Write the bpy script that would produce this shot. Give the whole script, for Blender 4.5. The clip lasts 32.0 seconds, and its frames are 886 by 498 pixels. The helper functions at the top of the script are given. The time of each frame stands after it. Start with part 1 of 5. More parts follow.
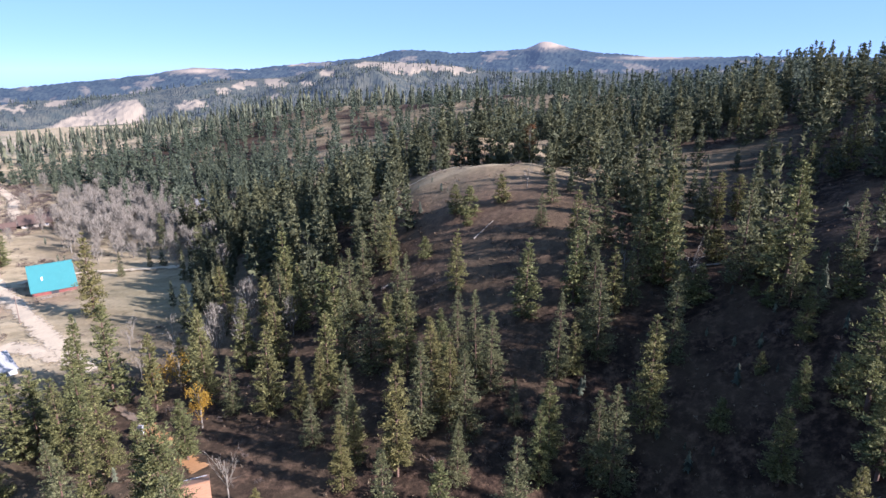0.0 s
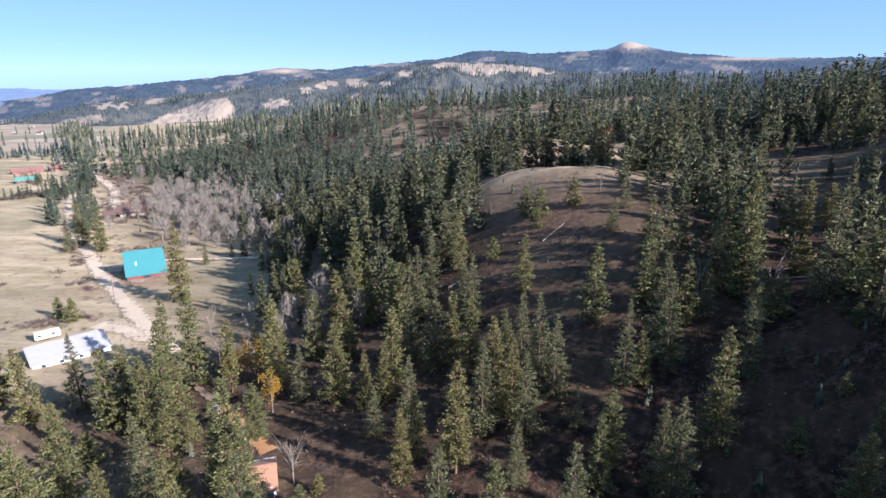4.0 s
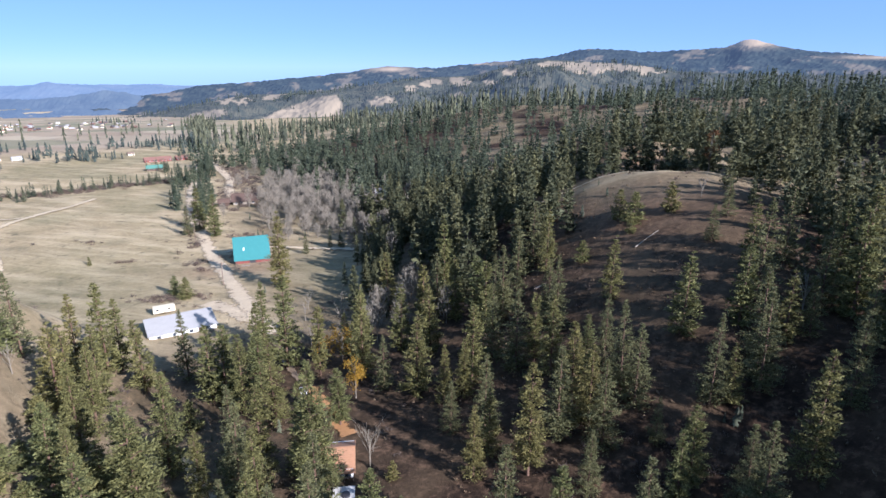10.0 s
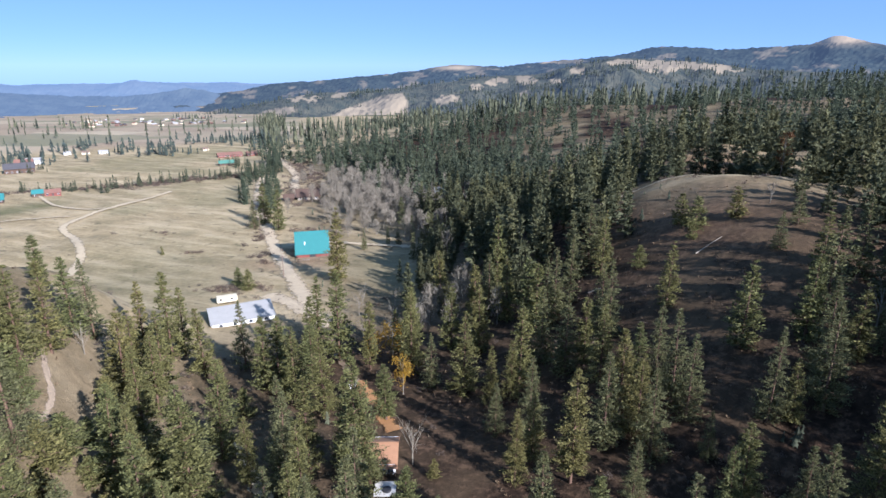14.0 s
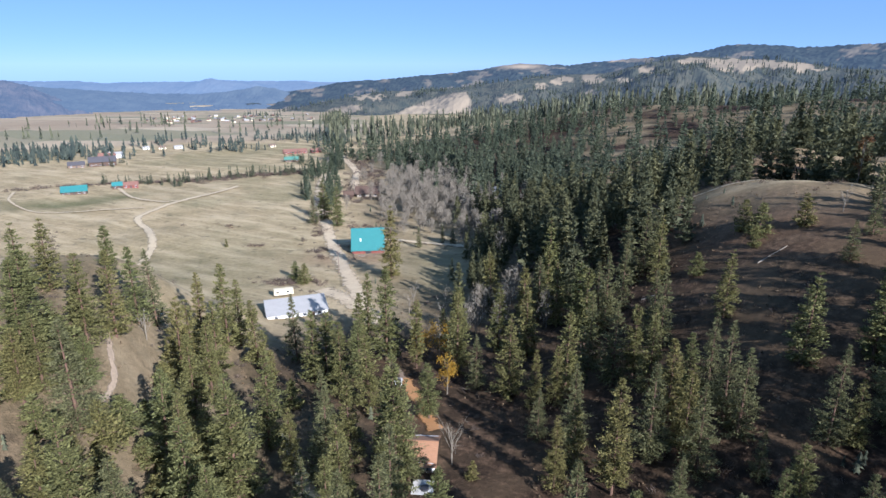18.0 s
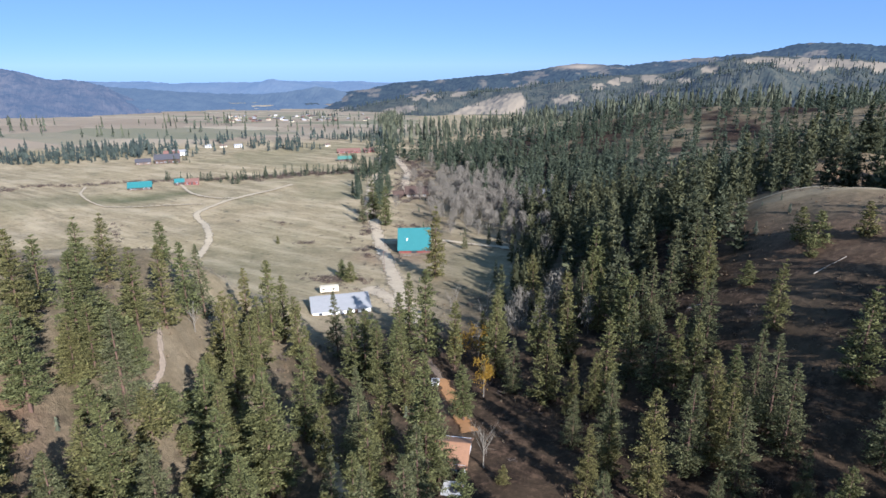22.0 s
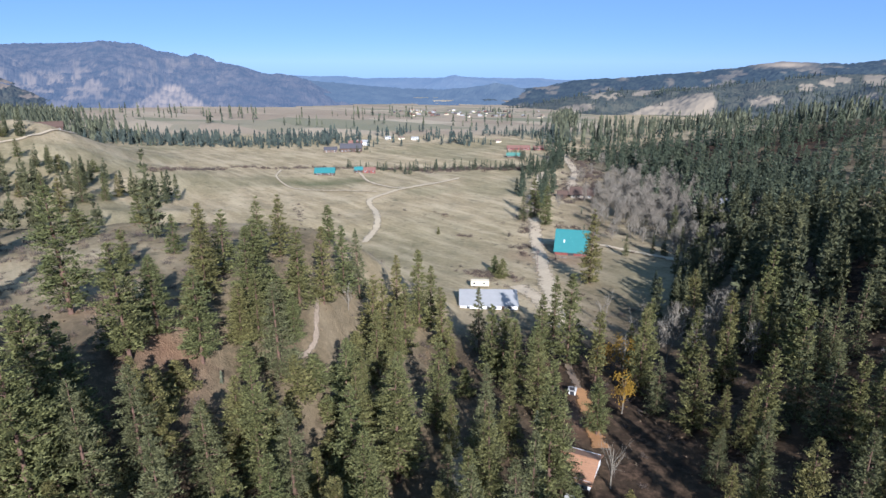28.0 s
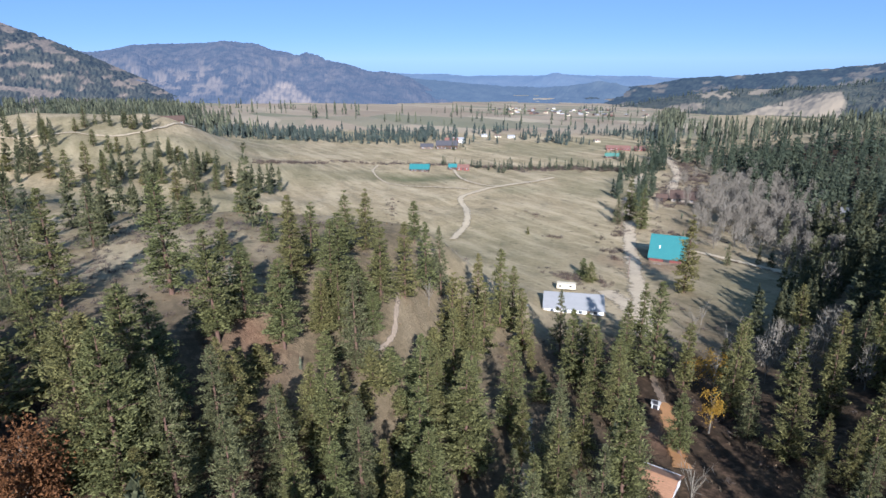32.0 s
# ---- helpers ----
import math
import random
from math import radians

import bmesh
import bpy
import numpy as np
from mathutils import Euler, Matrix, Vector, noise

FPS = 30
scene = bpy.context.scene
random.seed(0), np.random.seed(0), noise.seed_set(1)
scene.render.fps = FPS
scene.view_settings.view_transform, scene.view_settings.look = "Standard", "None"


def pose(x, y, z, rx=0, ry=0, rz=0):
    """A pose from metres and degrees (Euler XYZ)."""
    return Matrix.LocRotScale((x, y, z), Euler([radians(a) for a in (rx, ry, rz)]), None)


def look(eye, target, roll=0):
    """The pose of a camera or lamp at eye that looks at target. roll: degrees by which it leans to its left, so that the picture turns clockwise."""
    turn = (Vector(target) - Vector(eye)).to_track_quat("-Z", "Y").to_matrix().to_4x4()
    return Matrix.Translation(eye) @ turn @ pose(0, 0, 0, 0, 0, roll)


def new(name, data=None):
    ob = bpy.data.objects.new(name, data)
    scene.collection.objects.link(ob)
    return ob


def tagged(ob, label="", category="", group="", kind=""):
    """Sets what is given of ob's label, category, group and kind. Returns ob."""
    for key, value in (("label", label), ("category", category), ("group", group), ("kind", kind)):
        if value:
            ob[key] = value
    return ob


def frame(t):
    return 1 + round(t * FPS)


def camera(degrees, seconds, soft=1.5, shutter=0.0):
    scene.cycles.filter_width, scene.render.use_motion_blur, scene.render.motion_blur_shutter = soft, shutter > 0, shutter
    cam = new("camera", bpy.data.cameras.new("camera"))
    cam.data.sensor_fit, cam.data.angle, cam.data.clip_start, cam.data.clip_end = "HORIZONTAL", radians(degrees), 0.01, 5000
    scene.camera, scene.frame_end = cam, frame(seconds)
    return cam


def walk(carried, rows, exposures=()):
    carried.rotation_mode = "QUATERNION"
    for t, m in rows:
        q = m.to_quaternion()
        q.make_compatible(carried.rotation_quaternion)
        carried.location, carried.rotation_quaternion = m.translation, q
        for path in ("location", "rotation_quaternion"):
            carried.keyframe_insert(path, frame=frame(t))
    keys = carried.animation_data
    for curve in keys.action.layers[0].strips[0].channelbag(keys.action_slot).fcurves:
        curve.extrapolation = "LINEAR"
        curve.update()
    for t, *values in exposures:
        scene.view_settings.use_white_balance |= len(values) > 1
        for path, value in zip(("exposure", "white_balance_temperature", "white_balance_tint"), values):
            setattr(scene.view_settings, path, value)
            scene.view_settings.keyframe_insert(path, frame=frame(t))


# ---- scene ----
cam = camera(73.06, 32.0)
EYE, EXPOSURE, KELVIN = 76.0, 1.3, 5450.0
# seconds, x, y, z, yaw, pitch, roll
ROWS = [
    (0.0, -0.000, 0.000, 0.000, -0.000, -16.863, -0.159),
    (0.5, 0.094, -0.080, -0.006, 0.535, -16.829, -0.184),
    (1.0, 0.188, -0.158, -0.010, 1.330, -16.809, -0.184),
    (1.5, 0.284, -0.235, -0.011, 2.334, -16.799, -0.162),
    (2.0, 0.383, -0.310, -0.009, 3.396, -16.791, -0.128),
    (2.5, 0.485, -0.384, -0.002, 4.476, -16.786, -0.091),
    (3.0, 0.594, -0.455, 0.009, 5.430, -16.783, -0.062),
    (3.5, 0.708, -0.526, 0.024, 6.325, -16.787, -0.042),
    (5.5, 1.204, -0.803, 0.103, 9.168, -16.841, 0.006),
    (6.0, 1.342, -0.868, 0.125, 9.940, -16.863, 0.017),
    (6.5, 1.495, -0.928, 0.149, 10.774, -16.876, 0.031),
    (7.0, 1.663, -0.981, 0.174, 11.576, -16.878, 0.047),
    (7.5, 1.845, -1.025, 0.199, 12.422, -16.886, 0.063),
    (8.0, 2.041, -1.058, 0.225, 13.341, -16.890, 0.075),
    (8.5, 2.249, -1.078, 0.251, 14.248, -16.891, 0.084),
    (9.0, 2.473, -1.083, 0.276, 15.122, -16.899, 0.094),
    (9.5, 2.714, -1.072, 0.299, 15.908, -16.906, 0.116),
    (10.0, 2.967, -1.042, 0.323, 16.623, -16.930, 0.138),
    (10.5, 3.228, -0.991, 0.347, 17.315, -16.961, 0.153),
    (11.0, 3.493, -0.919, 0.373, 18.036, -16.989, 0.162),
    (11.5, 3.759, -0.824, 0.402, 18.739, -17.016, 0.162),
    (12.0, 4.024, -0.709, 0.434, 19.391, -17.041, 0.155),
    (12.5, 4.287, -0.576, 0.469, 20.060, -17.061, 0.139),
    (13.0, 4.548, -0.429, 0.506, 20.811, -17.076, 0.114),
    (13.5, 4.807, -0.272, 0.546, 21.702, -17.080, 0.084),
    (14.0, 5.066, -0.110, 0.588, 22.766, -17.077, 0.064),
    (14.5, 5.328, 0.054, 0.630, 23.820, -17.084, 0.058),
    (16.5, 6.398, 0.709, 0.800, 27.101, -17.153, 0.065),
    (17.0, 6.675, 0.865, 0.842, 27.655, -17.168, 0.054),
    (17.5, 6.959, 1.016, 0.884, 28.201, -17.183, 0.035),
    (18.0, 7.251, 1.161, 0.926, 28.743, -17.192, 0.016),
    (18.5, 7.548, 1.307, 0.969, 29.270, -17.174, 0.006),
    (19.0, 7.850, 1.455, 1.013, 29.790, -17.142, 0.000),
    (19.5, 8.154, 1.608, 1.060, 30.340, -17.147, -0.019),
    (20.0, 8.458, 1.768, 1.106, 30.988, -17.152, -0.041),
    (20.5, 8.761, 1.935, 1.151, 31.680, -17.155, -0.067),
    (21.0, 9.059, 2.112, 1.192, 32.288, -17.159, -0.096),
    (21.5, 9.350, 2.298, 1.231, 33.025, -17.158, -0.126),
    (22.0, 9.631, 2.496, 1.266, 33.941, -17.155, -0.154),
    (22.5, 9.900, 2.705, 1.296, 35.046, -17.151, -0.164),
    (23.0, 10.157, 2.927, 1.323, 36.205, -17.153, -0.163),
    (23.5, 10.398, 3.160, 1.347, 37.517, -17.160, -0.153),
    (24.0, 10.623, 3.405, 1.366, 38.941, -17.167, -0.130),
    (24.5, 10.834, 3.661, 1.382, 40.357, -17.175, -0.094),
    (25.0, 11.028, 3.930, 1.393, 41.738, -17.193, -0.054),
    (25.5, 11.203, 4.212, 1.399, 43.221, -17.224, -0.018),
    (27.5, 11.825, 5.393, 1.406, 49.134, -17.392, 0.084),
    (28.0, 11.964, 5.702, 1.405, 50.342, -17.422, 0.100),
    (28.5, 12.088, 6.019, 1.402, 51.557, -17.452, 0.094),
    (29.0, 12.200, 6.345, 1.397, 52.851, -17.469, 0.081),
    (29.5, 12.303, 6.675, 1.389, 54.023, -17.492, 0.067),
    (30.0, 12.400, 7.009, 1.379, 55.263, -17.511, 0.049),
    (30.5, 12.493, 7.342, 1.367, 56.594, -17.537, 0.019),
    (31.0, 12.582, 7.674, 1.353, 57.932, -17.566, -0.027),
    (31.5, 12.670, 8.006, 1.340, 58.997, -17.593, -0.079),
    (32.0, 12.758, 8.339, 1.326, 59.718, -17.618, -0.137),
]
walk(cam, [(t, pose(x, y, EYE + z, 90 + pitch, 0, yaw) @ pose(0, 0, 0, 0, 0, roll)) for t, x, y, z, yaw, pitch, roll in ROWS], [(t, EXPOSURE + e, KELVIN + k, tint) for t, e, k, tint in ((0.0, 0.5, 100, 26.0), (3.5, 0.42, 100, 25.0), (8.0, 0.24, 60, 22.0), (13.0, 0.1, 0, 18.0), (18.0, 0.02, 0, 16.0), (24.0, -0.1, -60, 15.0), (30.0, -0.13, -60, 15.0))])

# ---- light ----
SUN_AZ, SUN_EL = 115.0, 26.0          # clockwise from +y, and above the horizon
world = bpy.data.worlds.new("sky")
scene.world = world
world.use_nodes = True
wn = world.node_tree.nodes
sky = wn.new("ShaderNodeTexSky")
sky.sky_type, sky.sun_disc = "NISHITA", False
sky.sun_elevation, sky.sun_rotation = radians(SUN_EL), radians(SUN_AZ)
sky.altitude, sky.air_density, sky.dust_density, sky.ozone_density = 6000, 1.0, 0.0, 2.2
clear = wn.new("ShaderNodeMix")
clear.data_type, clear.blend_type = "RGBA", "MULTIPLY"
clear.inputs[0].default_value, clear.inputs[7].default_value = 1.0, (0.88, 0.92, 1.14, 1)
world.node_tree.links.new(sky.outputs[0], clear.inputs[6])
even = wn.new("ShaderNodeMix")          # thin high haze evens the sky out
even.data_type = "RGBA"
even.inputs[0].default_value, even.inputs[7].default_value = 0.6, (3.0, 5.2, 8.0, 1)
world.node_tree.links.new(clear.outputs[2], even.inputs[6])
world.node_tree.links.new(even.outputs[2], wn["Background"].inputs[0])
wn["Background"].inputs[1].default_value = 0.0445
sun = new("sun", bpy.data.lights.new("sun", "SUN"))
sun.data.energy, sun.data.angle, sun.data.color = 5.0, radians(0.5), (1.0, 0.93, 0.82)
sa, se = radians(SUN_AZ), radians(SUN_EL)
TO_SUN = Vector((math.sin(sa) * math.cos(se), math.cos(sa) * math.cos(se), math.sin(se)))
sun.matrix_world = look(TO_SUN * 300, (0, 0, 0))


# ---- noise on arrays ----
def hash2(i, j, seed):
    n = np.sin(i * 127.1 + j * 311.7 + seed * 74.7) * 43758.5453
    return n - np.floor(n)


def vnoise(x, y, seed=0):
    i, j = np.floor(x), np.floor(y)
    u, v = x - i, y - j
    u, v = u * u * (3 - 2 * u), v * v * (3 - 2 * v)
    a, b = hash2(i, j, seed), hash2(i + 1, j, seed)
    c, d = hash2(i, j + 1, seed), hash2(i + 1, j + 1, seed)
    return (a + (b - a) * u) * (1 - v) + (c + (d - c) * u) * v


def fbm(x, y, octaves=4, seed=0):
    total, amp = 0, 0.5
    for k in range(octaves):
        total = total + amp * (vnoise(x * 2 ** k, y * 2 ** k, seed + k) - 0.5)
        amp *= 0.5
    return total


def step(x, lo, hi):
    u = np.clip((x - lo) / (hi - lo), 0, 1)
    return u * u * (3 - 2 * u)


# ---- the lie of the land ----
VA = radians(39.0)                     # the valley runs this far to the left of +y


def valley(x, y):
    """Along the valley, and across it to its right."""
    return -x * math.sin(VA) + y * math.cos(VA), x * math.cos(VA) + y * math.sin(VA)


def from_valley(s, w):
    return -s * math.sin(VA) + w * math.cos(VA), s * math.cos(VA) + w * math.sin(VA)


def bump(x, y, cx, cy, rx, ry, turn=0.0):
    c, s = math.cos(radians(turn)), math.sin(radians(turn))
    u, v = (x - cx) * c + (y - cy) * s, -(x - cx) * s + (y - cy) * c
    return np.exp(-(u / rx) ** 2 - (v / ry) ** 2)


def crest_line(s):
    """How far across the valley the crest of the wooded side runs, and its height over the valley floor."""
    return (np.interp(s, (100, 232, 406, 608, 713, 836, 900), (380, 386, 372, 303, 232, 160, 110)),
            np.interp(s, (100, 232, 406, 608, 713, 836, 900), (58, 59, 58, 38, 20, 4, 0)))


def land(x, y):
    s, w = valley(x, y)
    r = np.hypot(x, y)
    az = np.degrees(np.arctan2(-x, y))
    floor = 14 - 0.065 * np.clip(s, -60, 260) - 0.010 * np.clip(s - 260, 0, 500) - 0.052 * np.clip(s - 760, 0, 2100)
    # the spur on the right
    spur = 33 * step(w, 35, 135) + 16 * step(w, 150, 420)
    # the long wooded face beyond it, climbing to a crest that sinks towards the plain
    crest, rise = crest_line(s)
    up = np.clip((w - 52) / (crest - 52), 0, 1)
    face = rise * (0.75 * up + 0.25 * up ** 2) * (1 - 0.35 * step(w - crest, 0, 400))
    lag = 0.55 * np.clip(w - 118, 0, 160)
    beyond = step(s - lag, 168, 246)
    z = floor + spur * (1 - beyond) + face * beyond
    # the side ravine
    c, sn = 0.49, 0.87
    along, off = (x - 15) * c + (y - 50) * sn, (x - 15) * sn - (y - 50) * c
    z = z - 9 * np.exp(-(off / 24) ** 2) * step(along, -20, 30) * (1 - step(along, 110, 200))
    # the bench on the spur's top and the bare bank behind it
    z = z + 3.0 * bump(x, y, 10, 200, 34, 14) + 10 * bump(x, y, 11, 250, 25, 12) + 7 * bump(x, y, 48, 268, 44, 22)
    # the hill to the right of it, with an unseen rise added for shade
    z = z + 30 * bump(x, y, 250, 215, 120, 150, 0) + 6 * bump(x, y, 150, 90, 70, 60) + 5 * bump(x, y, 14, 180, 34, 45) + 5 * bump(x, y, 160, 30, 48, 44)
    # the hill on the left of the valley
    z = z + 27 * step(-w, 12, 55) * (1 - step(s, 150, 195)) * (1 - 0.45 * step(-w, 80, 200))
    z = z + 46 * bump(x, y, -490, -10, 170, 115) + 9 * bump(x, y, -480, 66, 70, 36) + 17 * fbm(x / 58, y / 58, 4, 44) * bump(x, y, -390, 20, 190, 100)
    # folds and small unevenness
    z = z + 18 * fbm(x / 210, y / 210, 4, 3) * step(w, 70, 200) * step(r, 230, 450) * (1 - step(s, 650, 900))
    z = z + 4 * fbm(x / 45, y / 45, 3, 5) * step(np.abs(w), 20, 90)
    z = z + 0.5 * fbm(x / 7, y / 7, 2, 8) + 3.6 * fbm(x / 15, y / 15, 3, 12) * bump(x, y, 14, 190, 40, 50)
    return z


# ---- materials ----
def material(name):
    m = bpy.data.materials.new(name)
    m.use_nodes = True
    nt = m.node_tree
    return m, nt, nt.nodes["Principled BSDF"]


def node(nt, kind, **values):
    n = nt.nodes.new(kind)
    for k, v in values.items():
        n.inputs[k.replace("_", " ")].default_value = v
    return n


def ramp(nt, source, stops):
    n = nt.nodes.new("ShaderNodeValToRGB")
    e = n.color_ramp.elements
    while len(e) < len(stops):
        e.new(0.5)
    for el, (p, c) in zip(e, stops):
        el.position, el.color = p, (*c, 1)
    nt.links.new(source, n.inputs[0])
    return n.outputs[0]


def noise_of(nt, scale, detail=4.0, rough=0.55, vector=None):
    n = node(nt, "ShaderNodeTexNoise", Scale=scale, Detail=detail, Roughness=rough)
    if vector is None:
        vector = nt.nodes.new("ShaderNodeNewGeometry").outputs["Position"]
    nt.links.new(vector, n.inputs["Vector"])
    return n.outputs["Fac"]


def mix(nt, fac, a, b, blend="MIX"):
    n = nt.nodes.new("ShaderNodeMix")
    n.data_type, n.blend_type = "RGBA", blend
    for s, v in ((n.inputs[0], fac), (n.inputs[6], a), (n.inputs[7], b)):
        if isinstance(v, (int, float)):
            s.default_value = v
        elif isinstance(v, tuple):
            s.default_value = (*v, 1)
        else:
            nt.links.new(v, s)
    return n.outputs[2]


def bump_of(nt, bsdf, height, strength, distance):
    b = node(nt, "ShaderNodeBump", Strength=strength, Distance=distance)
    nt.links.new(height, b.inputs["Height"])
    nt.links.new(b.outputs[0], bsdf.inputs["Normal"])


def attribute(nt, name):
    n = nt.nodes.new("ShaderNodeAttribute")
    n.attribute_name = name
    return n.outputs["Fac"]


def math_of(nt, op, a, b):
    n = nt.nodes.new("ShaderNodeMath")
    n.operation = op
    for s, v in zip(n.inputs, (a, b)):
        if isinstance(v, (int, float)):
            s.default_value = v
        else:
            nt.links.new(v, s)
    return n.outputs[0]


def plain(name, colour, rough=0.7, metal=0.0, scale=1.2, vary=0.25, bump_size=0.0, random_tint=0.0):
    """A surface with blotches at two scales and, if wanted, relief."""
    m, nt, b = material(name)
    tc = nt.nodes.new("ShaderNodeTexCoord").outputs["Object"]
    f = mix(nt, 0.5, noise_of(nt, scale, 5, 0.6, tc), noise_of(nt, scale * 9, 3, 0.6, tc))
    colour = tuple(c * 0.85 for c in colour)
    lo = tuple(c * (1 - vary) for c in colour)
    hi = tuple(min(1, c * (1 + vary)) for c in colour)
    col = ramp(nt, f, [(0.3, lo), (0.7, hi)])
    if random_tint:
        info = nt.nodes.new("ShaderNodeObjectInfo").outputs["Random"]
        col = mix(nt, 1.0, col, ramp(nt, info, [(0, (1 - random_tint,) * 3), (1, (1, 1, 1))]), "MULTIPLY")
    nt.links.new(col, b.inputs["Base Color"])
    b.inputs["Roughness"].default_value, b.inputs["Metallic"].default_value = rough, metal
    if bump_size:
        bump_of(nt, b, noise_of(nt, scale * 14, 3, 0.6, tc), 0.6, bump_size)
    return m


def ground_material():
    m, nt, b = material("ground_cover")
    big, mid = noise_of(nt, 0.012, 5), noise_of(nt, 0.07, 5, 0.62)
    fine, grit = noise_of(nt, 0.55, 5, 0.7), noise_of(nt, 3.0, 3, 0.7)
    grass = ramp(nt, mid, [(0.32, (0.23, 0.187, 0.11)), (0.48, (0.395, 0.30, 0.17)), (0.66, (0.52, 0.4, 0.235))])
    grass = mix(nt, ramp(nt, big, [(0.42, (0, 0, 0)), (0.6, (1, 1, 1))]), grass, mix(nt, 0.3, grass, (0.14, 0.13, 0.06)))
    grass = mix(nt, 0.42, grass, ramp(nt, fine, [(0.3, (0.2, 0.16, 0.09)), (0.7, (0.53, 0.42, 0.245))]))
    stretch = nt.nodes.new("ShaderNodeMapping")
    stretch.inputs["Rotation"].default_value = (0, 0, -0.65)
    stretch.inputs["Scale"].default_value = (0.021, 0.1, 0.03)
    nt.links.new(nt.nodes.new("ShaderNodeNewGeometry").outputs["Position"], stretch.inputs["Vector"])
    streak = noise_of(nt, 1.0, 5, 0.65, stretch.outputs[0])
    grass = mix(nt, ramp(nt, streak, [(0.45, (0, 0, 0)), (0.66, (0.6, 0.6, 0.6))]), grass, (0.66, 0.53, 0.33))
    spots = noise_of(nt, 0.22, 3, 0.6)
    grass = mix(nt, ramp(nt, spots, [(0.6, (0, 0, 0)), (0.72, (0.8, 0.8, 0.8))]), grass, (0.17, 0.14, 0.085))
    # pine litter; its low tones are near black to deepen the woods' shade
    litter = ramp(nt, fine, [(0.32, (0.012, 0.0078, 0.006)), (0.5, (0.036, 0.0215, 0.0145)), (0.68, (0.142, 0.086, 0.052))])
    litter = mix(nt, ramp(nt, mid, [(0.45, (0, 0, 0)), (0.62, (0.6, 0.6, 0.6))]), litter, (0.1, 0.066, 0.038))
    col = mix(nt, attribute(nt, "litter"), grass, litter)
    earth = ramp(nt, fine, [(0.3, (0.19, 0.105, 0.062)), (0.7, (0.34, 0.2, 0.12))])
    col = mix(nt, attribute(nt, "earth"), col, earth)
    green = ramp(nt, fine, [(0.3, (0.055, 0.075, 0.028)), (0.7, (0.11, 0.13, 0.05))])
    col = mix(nt, attribute(nt, "green"), col, green)
    strips = nt.nodes.new("ShaderNodeTexVoronoi")
    strips.inputs["Scale"].default_value = 1.0
    warp = nt.nodes.new("ShaderNodeMapping")
    warp.inputs["Rotation"].default_value = (0, 0, 0.6)
    warp.inputs["Scale"].default_value = (0.0045, 0.011, 0.0)
    nt.links.new(nt.nodes.new("ShaderNodeNewGeometry").outputs["Position"], warp.inputs["Vector"])
    nt.links.new(warp.outputs[0], strips.inputs["Vector"])
    tone = ramp(nt, strips.outputs["Color"], [(0.15, (0.24, 0.23, 0.14)), (0.4, (0.42, 0.33, 0.225)), (0.65, (0.34, 0.26, 0.175)), (0.85, (0.5, 0.41, 0.28))])
    col = mix(nt, attribute(nt, "plain"), col, tone)
    far_wood = ramp(nt, noise_of(nt, 0.035, 6, 0.75), [(0.36, (0.03, 0.04, 0.028)), (0.62, (0.075, 0.085, 0.05))])
    col = mix(nt, attribute(nt, "wood"), col, far_wood)
    col = mix(nt, 1.0, col, ramp(nt, grit, [(0.25, (0.62, 0.62, 0.62)), (0.7, (0.82, 0.82, 0.82))]), "MULTIPLY")
    nt.links.new(col, b.inputs["Base Color"])
    b.inputs["Roughness"].default_value = 0.95
    b.inputs["Specular IOR Level"].default_value = 0.1
    bump_of(nt, b, mix(nt, 0.4, fine, grit), 0.75, 0.6)
    return m


def leaf_material(name, dark, light, tint, glow=0.25):
    """Needles or leaves: each tuft and each tree has its own shade; some light passes through."""
    m, nt, b = material(name)
    geo = nt.nodes.new("ShaderNodeNewGeometry")
    info = nt.nodes.new("ShaderNodeObjectInfo").outputs["Random"]
    dark, light = (tuple(c * 0.82 for c in v) for v in (dark, light))
    col = ramp(nt, geo.outputs["Random Per Island"], [(0, dark), (1, light)])
    col = mix(nt, info, col, mix(nt, 1.0, col, tint, "MULTIPLY"))
    col = mix(nt, attribute(nt, "tone"), col, mix(nt, 1.0, col, (0.58, 0.65, 0.74), "MULTIPLY"))
    nt.links.new(col, b.inputs["Base Color"])
    b.inputs["Roughness"].default_value = 0.7
    b.inputs["Specular IOR Level"].default_value = 0.2
    t = nt.nodes.new("ShaderNodeBsdfTranslucent")
    nt.links.new(col, t.inputs[0])
    ms = nt.nodes.new("ShaderNodeMixShader")
    ms.inputs[0].default_value = glow
    nt.links.new(b.outputs[0], ms.inputs[1])
    nt.links.new(t.outputs[0], ms.inputs[2])
    nt.links.new(ms.outputs[0], nt.nodes["Material Output"].inputs[0])
    return m


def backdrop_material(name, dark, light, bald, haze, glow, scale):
    """Far hills; the blue haze of the air between is put in as emission."""
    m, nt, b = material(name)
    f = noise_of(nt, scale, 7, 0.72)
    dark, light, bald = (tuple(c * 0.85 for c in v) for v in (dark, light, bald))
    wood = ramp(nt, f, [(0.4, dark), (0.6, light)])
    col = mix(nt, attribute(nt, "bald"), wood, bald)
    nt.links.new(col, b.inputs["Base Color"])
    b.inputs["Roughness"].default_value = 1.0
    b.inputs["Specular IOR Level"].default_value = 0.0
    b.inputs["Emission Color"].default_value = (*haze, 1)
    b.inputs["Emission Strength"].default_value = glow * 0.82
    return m


